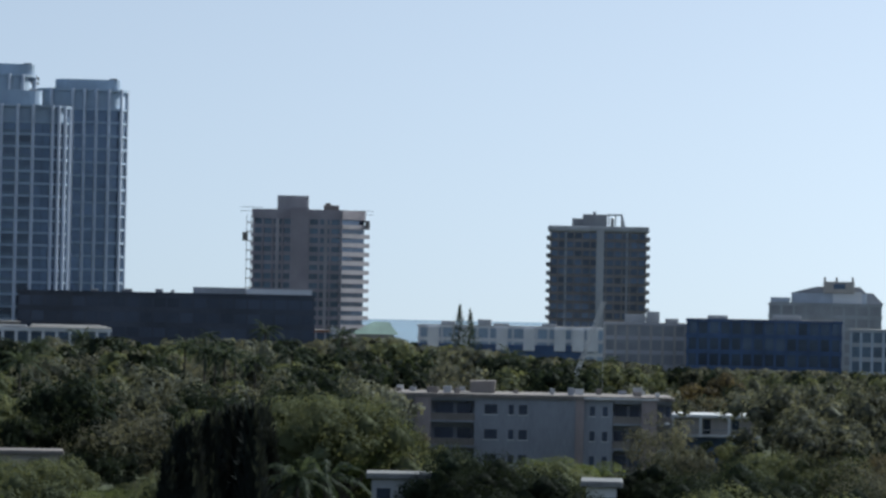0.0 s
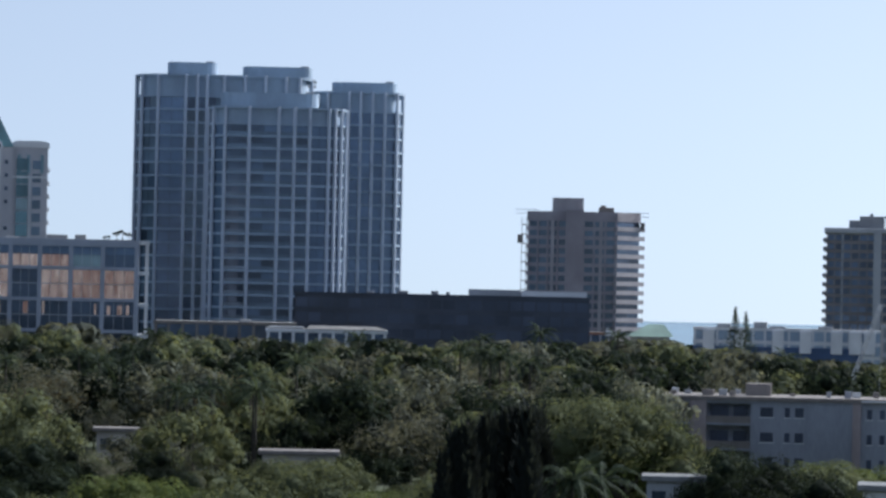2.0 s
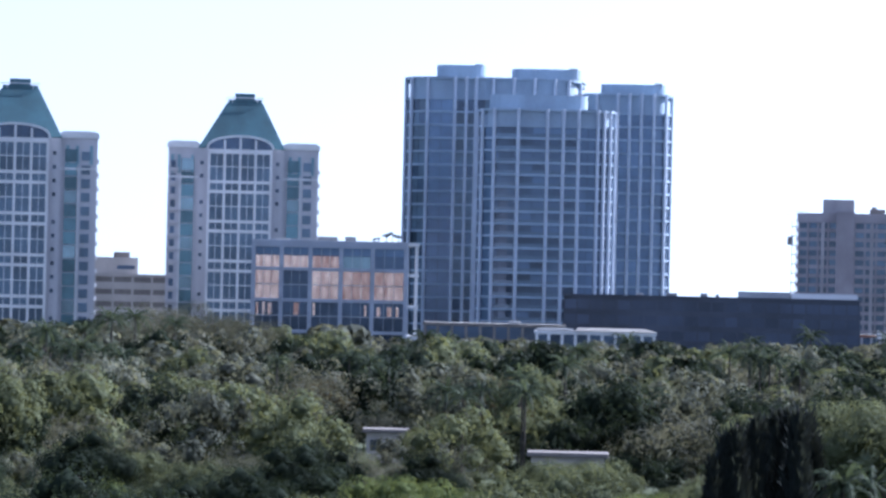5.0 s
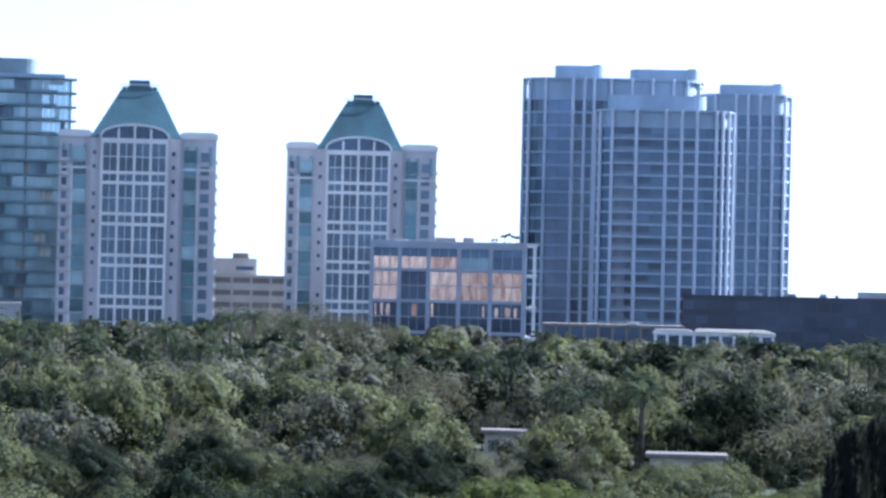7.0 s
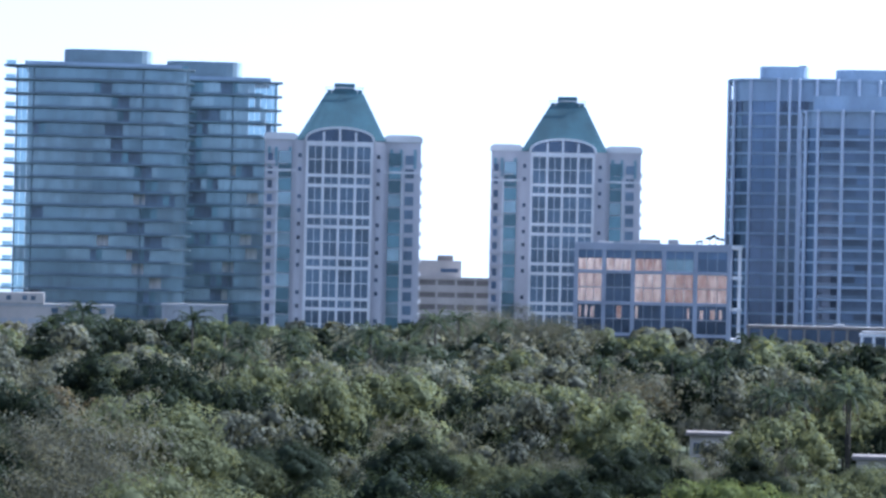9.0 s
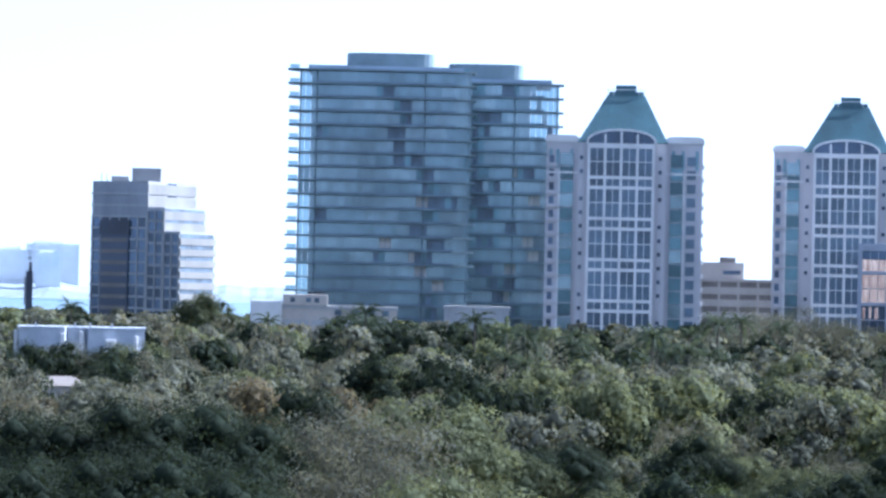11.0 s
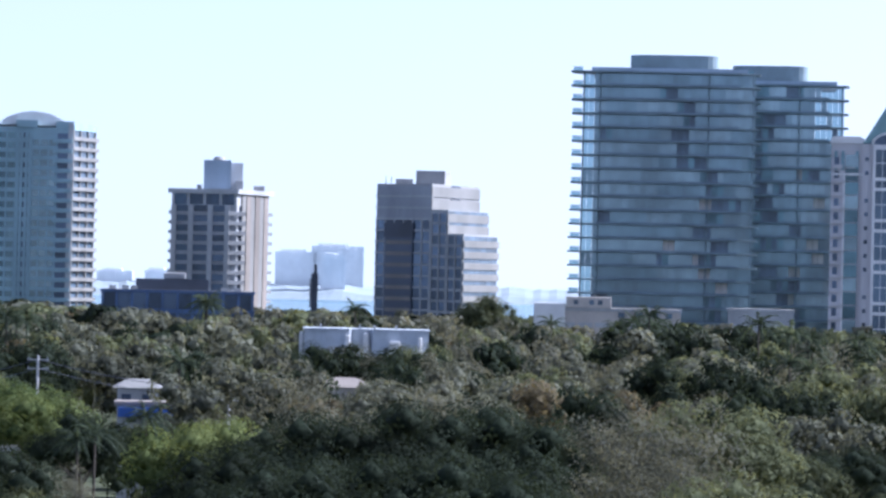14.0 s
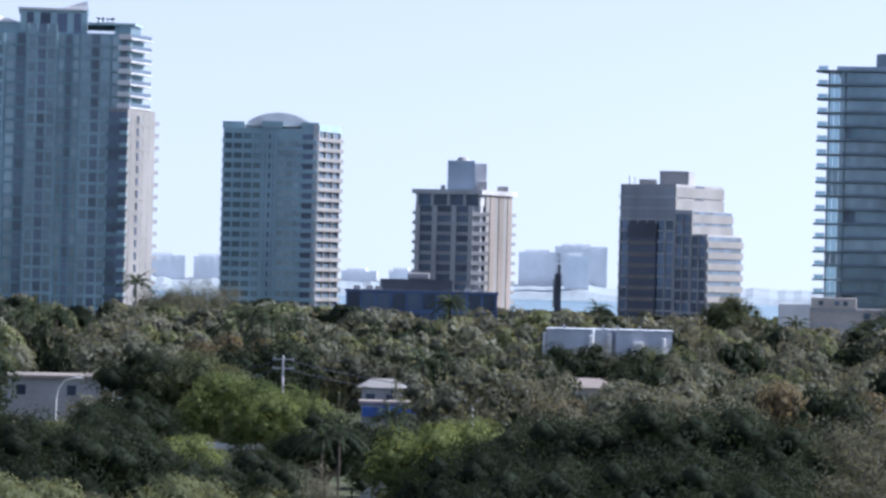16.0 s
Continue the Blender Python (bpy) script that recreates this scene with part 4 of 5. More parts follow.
prism(e, "side_roof", M_GREY, [(11.4, 3), (16.0, 3), (16.0, 20), (11.4, 20)], 25.7, 28.8, "", [(11.4, 5), (13.0, 5), (13.0, 18), (11.4, 18)])
low_block("apartment_house", 3.578, 820, -10.4, 10.4, 19.6, 20, M_BEIGE, M_GREY, 5, 7, "beige stucco apartment block with flat roof", 1.0, M_PINK, ((-5.2, 0.0, 5, 9, 19.7, 21.8), (0.2, 3.6, 5, 10, 19.7, 22.6), (5, 8.4, 6, 9, 19.7, 20.9)))
e = low_block("white_terrace", 1.255, 900, -26.2, 26.2, 17.6, 18, M_WHITE, M_BGREYL, 3, 16, "long white terrace of houses with blue lower floor", 6.0, None, ((-20, -16, 4, 9, 17.7, 18.8), (-9.8, -6, 3, 9, 17.7, 19.4), (-5.4, -1, 5, 9, 17.7, 18.4), (8, 12, 4, 9, 17.7, 18.5)))
box(e, "blue_base", M_BLUEW, -26.3, 20, -0.4, 0.1, 0, 12.6)
for x in (-22, -13.5, -3, 4.5, 13, 18, 22):
    box(e, "bay", M_WHITE, x - 1.6, x + 1.6, -1.2, 0, 11, 17.2, bevel=0.1)

e = thing("hip_roof_pavilion", -1.179, 870, "pavilion with a pale green hipped roof", "pavilion")
box(e, "wall", M_BEIGE, -5.2, 5.2, 1, 12, 0, 15.0)
prism(e, "hipped_roof", surface("pale_green_roof", (0.30, 0.42, 0.36), 0.7), [(-6.4, 0), (6.4, 0), (6.4, 13), (-6.4, 13)], 15.0, 18.3, "pale green hipped roof", [(-0.4, 5), (3.8, 5), (3.8, 8), (-0.4, 8)])
e = thing("canopy_tent", -1.86, 866, "small white peaked canopy beside the pavilion", "canopy")
prism(e, "canopy", M_WHITE, [(-1.6, 0), (2.4, 0), (2.4, 4), (-1.6, 4)], 15.0, 17.2, "", [(-1.2, 1.8), (-1.0, 1.8), (-1.0, 2.2), (-1.2, 2.2)])
for x in (-1.4, 2.2):
    box(e, "canopy_post", M_METAL, x - 0.1, x + 0.1, 0.2, 0.4, 0, 15.0)
low_block("tile_roof_house", -2.2, 885, -8, 5, 15.6, 12, M_PINK, M_GLASSD, 4, 5, "pink house with a terracotta parapet", 1.0, M_TILE)

e = low_block("white_office", -6.862, 680, -12.5, 12.5, 16.6, 16, M_WHITE, M_GLASSD, 4, 9, "white office block with a row of square windows", 1.0, M_WHITE, ((-12.3, -4.8, 3, 9, 16.7, 17.2),), M_WHITE, 1.2)
prism(e, "terrace_roof", M_ROOF, [(-4.2, -0.6), (12.8, -0.6), (12.8, 14), (-4.2, 14)], 16.8, 17.4, "flat pale tan roof canopy", [(-3.8, 0.4), (10.5, 0.4), (10.5, 12), (-3.8, 12)])
low_block("brick_podium", -8.643, 760, -16.5, 16.5, 17.2, 16, M_BROWN, M_GLASSD, 4, 10, "dark brown podium below the column towers", 1.0, M_BROWN, ((3.3, 6.0, 2, 6, 17.3, 18.0),))
e = low_block("cream_block", -15.074, 850, -9.2, 16, 27.2, 20, M_BEIGE, M_BROWN, 8, 5, "cream office block with blank upper wall", 1.0, M_BEIGE, (), M_BEIGE, 1.8)
box(e, "stair_tower", M_BEIGE, -9.1, 2.2, 4, 16, 27.2, 31.7)
box(e, "lift_house", M_BROWN, -4.2, 0.0, 6, 12, 31.7, 33.1)
box(e, "stair_window", M_GLASSD, -3.2, 1.4, 3.85, 4.1, 28.6, 29.6)
e = low_block("beige_house", -22.22, 700, -14.9, 14.9, 18.8, 16, M_BEIGE, None, 5, 8, "low beige house with flat roofs among trees", 1.0, M_CONC, ())
box(e, "roof_room", M_BEIGE, -9.7, 0.0, -0.6, 9, 18.9, 21.3, bevel=0.1)
box(e, "side_wing", M_WHITE, -16.6, -9.9, -1.0, 8, 0, 19.8, bevel=0.1)
for x in (-7.6, -4.2, -2.4):
    box(e, "window_pane", M_GREYG, x - 0.5, x + 0.5, -0.68, -0.5, 19.6, 20.6)
for x in (2.2, 6.0, 9.4, 12.4):
    box(e, "window_pane", M_GREYG, x - 0.7, x + 0.7, -0.3, -0.1, 17.0, 18.1)
low_block("beige_house", -19.6, 702, -7, 7, 19.4, 14, M_CONC, None, 5, 5, "low pale house with a flat roof")
e = low_block("blue_roof_hall", -29.843, 760, -17.7, 17.7, 20.3, 20, M_BLUEW, M_GLASSD, 4, 10, "low dark blue hall with stepped roof", 1.0, M_BLUEW)
box(e, "upper_storey", M_DARKW, -9.8, 7.1, 3, 14, 20.4, 23.0)
box(e, "roof_plant", M_GREY, -3.4, 1.8, 5, 10, 23.0, 24.6, bevel=0.3)
for x in (-16, -13, -11, 10, 13):
    box(e, "roof_railing", M_METAL, x, x + 1.6, 1, 1.1, 20.4, 21.3)

# wavy white house
e = thing("white_house", -26.517, 480, "white modern house with curved walls and flat roof", "house")
o = [(-9.2 + 18.4 * i / 60, 0.16 * math.sin(i * 0.42) + 0.2 * math.sin(i * 0.17) + (1.6 if 22 < i < 33 else 0.4)) for i in range(61)] + [(9.2, 12), (-9.2, 12)]
prism(e, "wall", M_WHITEB, o, 0, 16.05)
for x0, x1, y, z1 in ((-9.9, -9.3, 1.5, 15.7), (-3.1, -2.4, 0.1, 15.4), (-0.4, 0.3, 0.6, 15.7), (3.4, 5.0, -0.3, 14.6), (7.6, 8.2, -0.1, 15.2)):
    box(e, "wall_panel", M_WHITE, x0, x1, y - 0.4, y + 3.0, 0, z1, bevel=0.1)
prism(e, "roof_edge", M_WHITEB, [(x * 1.02, y - 0.25 if y < 5 else y) for x, y in o], 16.05, 16.3)
for x0, x1, y, z0, z1 in ((-8.4, -7.0, 0.2, 12.6, 13.4), (-6.6, -5.4, 0.0, 12.6, 13.3), (-1.5, -0.7, 2.1, 12.2, 14.4), (2.6, 3.2, 0.5, 12.6, 13.6), (-8.2, -6.9, 0.1, 9, 11), (2.4, 4.2, 0.4, 8, 10.4)):
    box(e, "window_pane", M_SMOKE, x0, x1, y - 0.3, y + 0.6, z0, z1)
for x in (-6.8, -1.0, 1.2, 4.4):
    box(e, "roof_vent", M_METAL, x - 0.15, x + 0.15, 3, 3.3, 16.3, 16.9)

# mast on the shore
e = thing("radio_mast", -27.45, 900, "slender dark mast standing before the bay", "mast")
box(e, "pole", M_DARKW, -0.9, 0.9, 0, 1.8, 0, 25.5)
box(e, "pole_top", M_DARKW, -0.1, 0.6, 0.3, 1.0, 25.5, 28.0)
box(e, "platform", M_GREY, -1.4, -0.7, 0, 1.4, 16, 24)


# ---- apartment block in the trees ----
def apartment_block():
    e = thing("apartment_block", 1.55, 385, "weathered grey four storey apartment block with recessed balconies", "apartment block")
    fh = 2.95
    top = 12.2
    z0 = top - 4 * fh
    # plain wall parts and recessed loggias, from side to side
    runs = (("loggia", -17.0, -13.4), ("pier", -13.4, -11.5), ("loggia", -11.5, -6.3), ("wall", -6.3, 0.6), ("blank", 0.6, 5.6), ("pier", 5.6, 6.6), ("win", 6.6, 10.0), ("loggia", 10.0, 13.4), ("pier", 13.4, 15.2), ("loggia", 15.2, 17.0))
    box(e, "body", M_APT, -17.0, 17.0, 1.8, 14, 0, top)
    for kind, x0, x1 in runs:
        if kind == "loggia":
            for k in range(4):
                z = z0 + k * fh
                slab = box(e, "balcony_slab", M_APT, x0, x1, -0.1, 1.8, max(0, z), z + 0.25)
                nest(box(e, "balcony_wall", M_BROWN, x0, x1, -0.1, 0.05, z + 0.25, z + 1.1), slab)
                w = (x1 - x0) / 3
                box(e, "balcony_door", M_SMOKE, x0 + w * 0.25, x0 + w * 1.5, 1.65, 1.85, z + 0.3, z + 2.3)
                box(e, "window_pane", M_SMOKE, x0 + w * 1.8, x0 + w * 2.75, 1.65, 1.85, z + 0.8, z + 2.3)
            box(e, "lintel", M_APT, x0, x1, -0.1, 1.8, top - 0.35, top)
        else:
            y = {"pier": -0.35, "wall": 0.0, "blank": -0.15, "win": 0.05}[kind]
            box(e, "wall_section", M_APTP if kind == "pier" else M_APT, x0, x1, y, 1.8, 0, top)
            if kind in ("wall", "win"):
                for k in range(4):
                    z = z0 + k * fh
                    for wx, ww in (((-4.4, 1.5), (-2.0, 0.6), (-0.6, 1.0)) if kind == "wall" else ((7.6, 0.6), (9.1, 0.6))):
                        pane = box(e, "window_pane", M_SMOKE, wx - ww / 2, wx + ww / 2, y - 0.04, y + 0.3, z + 1.05, z + 2.2)
                        nest(box(e, "window_sill", M_WHITE, wx - ww / 2 - 0.1, wx + ww / 2 + 0.1, y - 0.12, y + 0.1, z + 0.95, z + 1.05), pane)
    box(e, "roof_edge", M_BROWN, -17.3, 17.3, -0.5, 14.3, top, top + 0.3)
    box(e, "roof", M_BROWN, -17.0, 17.0, -0.3, 14.0, top + 0.35, top + 0.45)
    rng = random.Random(8)
    for i in range(22):
        x, y = rng.uniform(-16, 16), rng.uniform(2, 12)
        s = rng.uniform(0.25, 0.7)
        box(e, "roof_unit", rng.choice((M_METAL, M_STEEL, M_APT, M_BROWN)), x - s, x + s, y - 0.4, y + 0.4, top + 0.45, top + 0.45 + rng.uniform(0.3, 0.9), bevel=0.04)
    box(e, "stair_house", M_BROWN, -7.0, -4.0, 5, 9, top + 0.45, top + 1.9)
    box(e, "gutter", M_WHITE, 6.6, 15.4, -0.7, -0.6, top + 0.1, top + 0.3)
    for x, z in ((-12.8, 5.8), (-10.9, 6.0), (16.4, 9.4), (16.6, 5.9)):
        box(e, "satellite_dish", M_WHITE, x - 0.3, x + 0.3, -0.7, -0.5, z, z + 0.35, bevel=0.08)


apartment_block()

# leaning crane boom
e = thing("crane", 2.552, 430, "thin pale lattice crane boom leaning above the roofs", "crane")
bm = bmesh.new()


def strut(bm, p, q, r=0.1):
    p, q = Vector(p), Vector(q)
    m = Matrix.Translation((p + q) / 2) @ (q - p).to_track_quat("Z", "Y").to_matrix().to_4x4()
    bmesh.ops.create_cone(bm, cap_ends=False, segments=4, radius1=r, radius2=r, depth=(q - p).length, matrix=m)


foot, tip = Vector((-6.2, 0, 0.5)), Vector((2.2, 0, 24.0))
sides = (Vector((0.26, 0, 0)), Vector((-0.26, 0, 0)), Vector((0, 0.45, 0)))
for i in range(24):
    a, b = foot.lerp(tip, i / 24), foot.lerp(tip, (i + 1) / 24)
    for k in range(3):
        strut(bm, a + sides[k], b + sides[k], 0.06)
        strut(bm, a + sides[k], b + sides[(k + 1) % 3], 0.035)
part("boom", bm, M_STEEL, e)
box(e, "crane_body", M_STEEL, -8, -4, -1.5, 1.5, 0, 2.6, bevel=0.2)
bm = bmesh.new()
strut(bm, (2.2, 0, 24.0), (2.2, 0, 6), 0.03)
part("hoist_cable", bm, M_METAL, e)

# white balcony house
e = thing("balcony_house", 4.83, 460, "white house with yellow wall panels and blue lower storey", "house")
box(e, "wall", M_BEIGE, -6.0, 6.0, 0.8, 10, 5.6, 8.0)
box(e, "lower_storey", M_BLUEW, -6.0, 6.0, 0.9, 10, 0, 5.6)
box(e, "roof_slab", M_WHITE, -6.4, 6.4, -0.6, 10.4, 8.0, 8.4)
box(e, "balcony_slab", M_WHITE, -6.4, 6.4, -0.8, 0.8, 5.3, 5.6)
for i in range(4):
    x = -6.0 + i * 4
    box(e, "wall_fin", M_WHITE, x - 0.2, x + 0.2, -0.6, 0.8, 5.6, 8.0)
    if i < 3:
        box(e, "balcony_door", M_GLASSD, x + 0.4, x + 1.4, 0.7, 0.9, 5.7, 7.7)
        box(e, "balcony_rail", M_METAL, x + 0.2, x + 3.8, -0.75, -0.7, 6.2, 6.35)

# small roofs among the near trees
def small_house(az, dist, w, top, label, wall, roof, d=3.5, hip=0.0):
    e = thing("small_house", az, dist, label, "house", "houses among the trees")
    box(e, "wall", wall, -w / 2, w / 2, 0, d, 0, top - 0.4)
    if hip:
        prism(e, "roof", roof, [(-w / 2 - 0.5, -0.5), (w / 2 + 0.5, -0.5), (w / 2 + 0.5, d + 0.5), (-w / 2 - 0.5, d + 0.5)], top - 0.4, top + hip, "", [(-w / 4, d / 2 - 0.3), (w / 4, d / 2 - 0.3), (w / 4, d / 2 + 0.3), (-w / 4, d / 2 + 0.3)])
    else:
        box(e, "roof", roof, -w / 2 - 0.4, w / 2 + 0.4, -0.5, d + 0.4, top - 0.4, top, bevel=0.05)
    for x in (-w * 0.28, w * 0.22):
        box(e, "window_pane", M_GLASSD, x - 0.5, x + 0.5, -0.06, 0.2, top - 2.2, top - 1.1)
    return e


small_house(-0.69, 235, 4.0, 10.85, "small pale house with a white flat roof", M_CONC, M_LIT)
small_house(2.865, 215, 2.0, 11.65, "small white house with a flat roof", M_WHITE, M_LIT, 4)
small_house(-33.27, 280, 6.6, 8.4, "low white house with a pale metal roof", M_CONC, M_WHITE)
e = small_house(-36.322, 360, 11, 11.5, "long grey house with a broad dark roof", M_GREY, M_BROWN, 9)
e = small_house(-30.302, 340, 6.4, 10.2, "house with a blue awning under a grey roof", M_CONC, M_BROWN)
box(e, "awning", M_BLUER, -3.2, 3.4, -1.4, -0.5, 8.6, 9.6)
small_house(-30.5, 352, 4.4, 11.6, "small house with a pale hipped roof", M_GREY, M_LIT, 6, 0.5)
small_house(-26.95, 400, 7.4, 10.6, "house with a grey hipped roof in the trees", M_BEIGE, M_BROWN, 8, 0.7)
small_house(-10.5, 330, 4, 9.6, "small pale house half hidden by trees", M_BEIGE, M_BROWN)
small_house(-7.3, 290, 6.5, 9.5, "small beige house half hidden by trees", M_BEIGE, M_BROWN)

# street furniture
def utility_pole(az, dist, h, arms=2):
    e = thing("utility_pole", az, dist, "grey wooden utility pole with cross arms", "utility pole", "utility poles")
    bm = bmesh.new()
    bmesh.ops.create_cone(bm, cap_ends=True, segments=8, radius1=0.2, radius2=0.13, depth=h, matrix=Matrix.Translation((0, 0, h / 2)))
    part("pole", bm, M_CONC, e)
    for k in range(arms):
        arm = box(e, "cross_arm", M_CONC, -1.1, 1.1, -0.08, 0.08, h - 0.5 - 0.9 * k, h - 0.36 - 0.9 * k)
        for x in (-0.95, 0.0, 0.95):
            nest(box(e, "insulator", M_GREY, x - 0.06, x + 0.06, -0.06, 0.06, h - 0.36 - 0.9 * k, h - 0.16 - 0.9 * k), arm)
    return e


utility_pole(-32.25, 330, 15.0)
utility_pole(-35.2, 330, 11.6)
utility_pole(-28.9, 335, 12.0)


def overhead_wire(p, q, sag):
    cu = bpy.data.curves.new("overhead_wire", "CURVE")
    cu.dimensions, cu.bevel_depth = "3D", 0.035
    s = cu.splines.new("POLY")
    s.points.add(16)
    p, q = Vector(p), Vector(q)
    for i in range(17):
        t = i / 16
        v = p.lerp(q, t)
        s.points[i].co = (v.x, v.y, v.z - sag * 4 * t * (1 - t), 1)
    cu.materials.append(M_DARKW)
    return tagged(new("overhead_wire", cu), "thin dark overhead wire between the poles", "wire", "overhead wires")


def bearing(az, d, z):
    return (d * math.sin(radians(az)), d * math.cos(radians(az)), z)


for dz in (14.6, 13.7):
    overhead_wire(bearing(-32.25, 330, dz), bearing(-28.9, 335, dz - 3.0), 0.5)
    overhead_wire(bearing(-35.2, 330, dz - 3.4), bearing(-32.25, 330, dz), 0.5)

e = thing("street_lamp", -36.2, 352, "pale curved street lamp beside the grey house", "street lamp")
bm = bmesh.new()
arm = [(0, 0, 0), (0, 0, 9.2), (0.25, 0, 10.4), (0.9, 0, 11.2), (2.0, 0, 11.5)]
for a, b in zip(arm, arm[1:]):
    strut(bm, a, b, 0.09)
part("pole", bm, M_STEEL, e)
box(e, "lamp_head", M_WHITE, 1.8, 2.8, -0.15, 0.15, 11.4, 11.6, bevel=0.05)

# planted roof terraces
def roof_shrub(az, dist, x, y, z, r, seed):
    ROOF_GREEN.append((az, dist, x, y, z, r, seed))


ROOF_GREEN = []
for i, (x, r) in enumerate(((10.2, 0.6), (12.0, 1.1), (13.2, 1.3), (14.6, 0.9), (9.4, 0.5))):
    roof_shrub(-11.548, 700, x, 6, 34.4, r, i)
for i, (x, r) in enumerate(((26.4, 1.3), (28.0, 1.0))):
    roof_shrub(-8.755, 945, x - 1.5, 12, 85.2, r, i + 5)
for i, x in enumerate((5.4, 6.6, 7.8, 9.0)):
    roof_shrub(-36.016, 810, x, 5, 84.6, 0.7, i + 9)

# ---- trees ----
def crown(rng, n, r, h, base, size, lumps, spread=0.7, flat=0.75, core=True):
    """Triangles of leaf clumps on a heap of rounded masses: vertices (m, 3) and faces (k, 3)."""
    cen, rad = [], []
    for i in range(lumps):
        a, q = rng.uniform(0, 2 * np.pi), np.sqrt(rng.uniform(0, 1)) * spread
        top = np.sqrt(max(0.0, 1 - q * q))
        z = base + (h - base) * ((0.30 if i % 3 else rng.uniform(0.0, 0.25)) + 0.48 * top * rng.uniform(0.55, 1.0))
        cen.append((r * q * np.cos(a), r * q * np.sin(a), z))
        rad.append(r * rng.uniform(0.12, 0.34))
    cen, rad = np.array(cen), np.array(rad)
    scale_z = min(flat, (h - cen[:, 2].max()) / rad.max() + 0.3)
    k = rng.choice(lumps, n, p=rad ** 2 / (rad ** 2).sum())
    d = rng.normal(size=(n, 3))
    d[:, 2] = d[:, 2] + 0.35
    d /= np.linalg.norm(d, axis=1)[:, None]
    p = cen[k] + d * (rad[k] * rng.uniform(0.82, 1.1, n))[:, None] * np.array((1, 1, scale_z))
    nor = d + rng.normal(size=(n, 3)) * 0.2
    nor /= np.linalg.norm(nor, axis=1)[:, None]
    t = np.cross(nor, rng.normal(size=(n, 3)))
    t /= np.linalg.norm(t, axis=1)[:, None] + 1e-9
    b = np.cross(nor, t)
    s = size * rng.uniform(0.6, 1.4, n)[:, None]
    v = np.stack([p + t * s, p - t * s * 0.5 + b * s * 0.8, p - t * s * 0.5 - b * s * 0.8], 1).reshape(-1, 3)
    f = np.arange(3 * n).reshape(-1, 3)
    if core:
        ov = np.array([(1, 0, 0), (-1, 0, 0), (0, 1, 0), (0, -1, 0), (0, 0, 1), (0, 0, -1)], float)
        of = np.array([(0, 2, 4), (2, 1, 4), (1, 3, 4), (3, 0, 4), (2, 0, 5), (1, 2, 5), (3, 1, 5), (0, 3, 5)])
        cv = (cen[:, None, :] + ov[None] * (rad * 0.62)[:, None, None] * np.array((1, 1, scale_z))).reshape(-1, 3)
        cf = (of[None] + 6 * np.arange(lumps)[:, None, None]).reshape(-1, 3) + len(v)
        v, f = np.vstack([v, cv]), np.vstack([f, cf])
    return v, f


def tri_mesh(name, v, f, material):
    me = bpy.data.meshes.new(name)
    me.vertices.add(len(v))
    me.vertices.foreach_set("co", np.asarray(v, np.float32).ravel())
    me.loops.add(len(f) * 3)
    me.loops.foreach_set("vertex_index", np.asarray(f, np.int32).ravel())
    me.polygons.add(len(f))
    me.polygons.foreach_set("loop_start", np.arange(0, 3 * len(f), 3, dtype=np.int32))
    me.update(calc_edges=True)
    me.materials.append(material)
    return me


def trunk_mesh(rng, h, r, limbs, reach):
    bm = bmesh.new()

    def limb(p, q, r0, r1):
        m = Matrix.Translation((p + q) / 2) @ (q - p).to_track_quat("Z", "Y").to_matrix().to_4x4()
        bmesh.ops.create_cone(bm, cap_ends=False, segments=6, radius1=r0, radius2=r1, depth=(q - p).length, matrix=m)

    fork = Vector((rng.uniform(-0.3, 0.3), rng.uniform(-0.3, 0.3), h * 0.45))
    limb(Vector((0, 0, 0)), fork, r, r * 0.7)
    for i in range(limbs):
        a = 2 * math.pi * (i + rng.uniform(0, 0.6)) / limbs
        q = Vector((reach * math.cos(a), reach * math.sin(a), h * rng.uniform(0.55, 0.68)))
        limb(fork, q, r * 0.55, r * 0.15)
    return bm


def mesh_child(name, me, parent):
    ob = new(name, me)
    ob.parent = parent
    return ob


def tree_kind(seed, n, r, h, base, size, lumps, leaf, label, name="tree", **k):
    rng = np.random.default_rng(seed)
    e = new(name)
    tagged(e, label, "tree", "near trees")
    part("trunk", trunk_mesh(rng, h, 0.03 * h, 5, r * 0.42), M_BARK, e)
    mesh_child("crown", tri_mesh("crown", *crown(rng, n, r, h, base, size, lumps, **k), leaf), e)
    return e


def frond_fan(rng, n, length, top, droop):
    """A palm's head: arched fronds with narrow leaflets on both sides."""
    v, f = [], []
    for i in range(n):
        a = 2 * np.pi * i / n * 2.618 + rng.uniform(-0.2, 0.2)
        lift = -0.1 + 1.5 * i / n + rng.uniform(-0.15, 0.15)
        c, s = np.cos(a), np.sin(a)
        ln = length * rng.uniform(0.85, 1.1)
        flat = 1 - 0.2 * max(0.0, lift)
        pts = [np.array((c * ln * t * flat, s * ln * t * flat, top + ln * (lift * t * 0.8 - droop * t ** 2.4))) for t in np.linspace(0, 1, 8)]
        side = np.array((-s, c, 0.0))
        for j in range(7):
            p, q = pts[j], pts[j + 1]
            w = ln * 0.15 * np.sin(np.pi * (0.15 + 0.8 * (j + 0.5) / 7))
            for sg in (-1, 1):
                for m in range(3):
                    o = p + (q - p) * m / 3
                    k = len(v)
                    v += [o, o + (q - p) * 0.33, o + side * sg * w * rng.uniform(0.7, 1.1) + (q - p) * 0.8 + np.array((0, 0, -w * rng.uniform(0.2, 0.9)))]
                    f.append((k, k + 1, k + 2))
    return np.array(v), np.array(f)


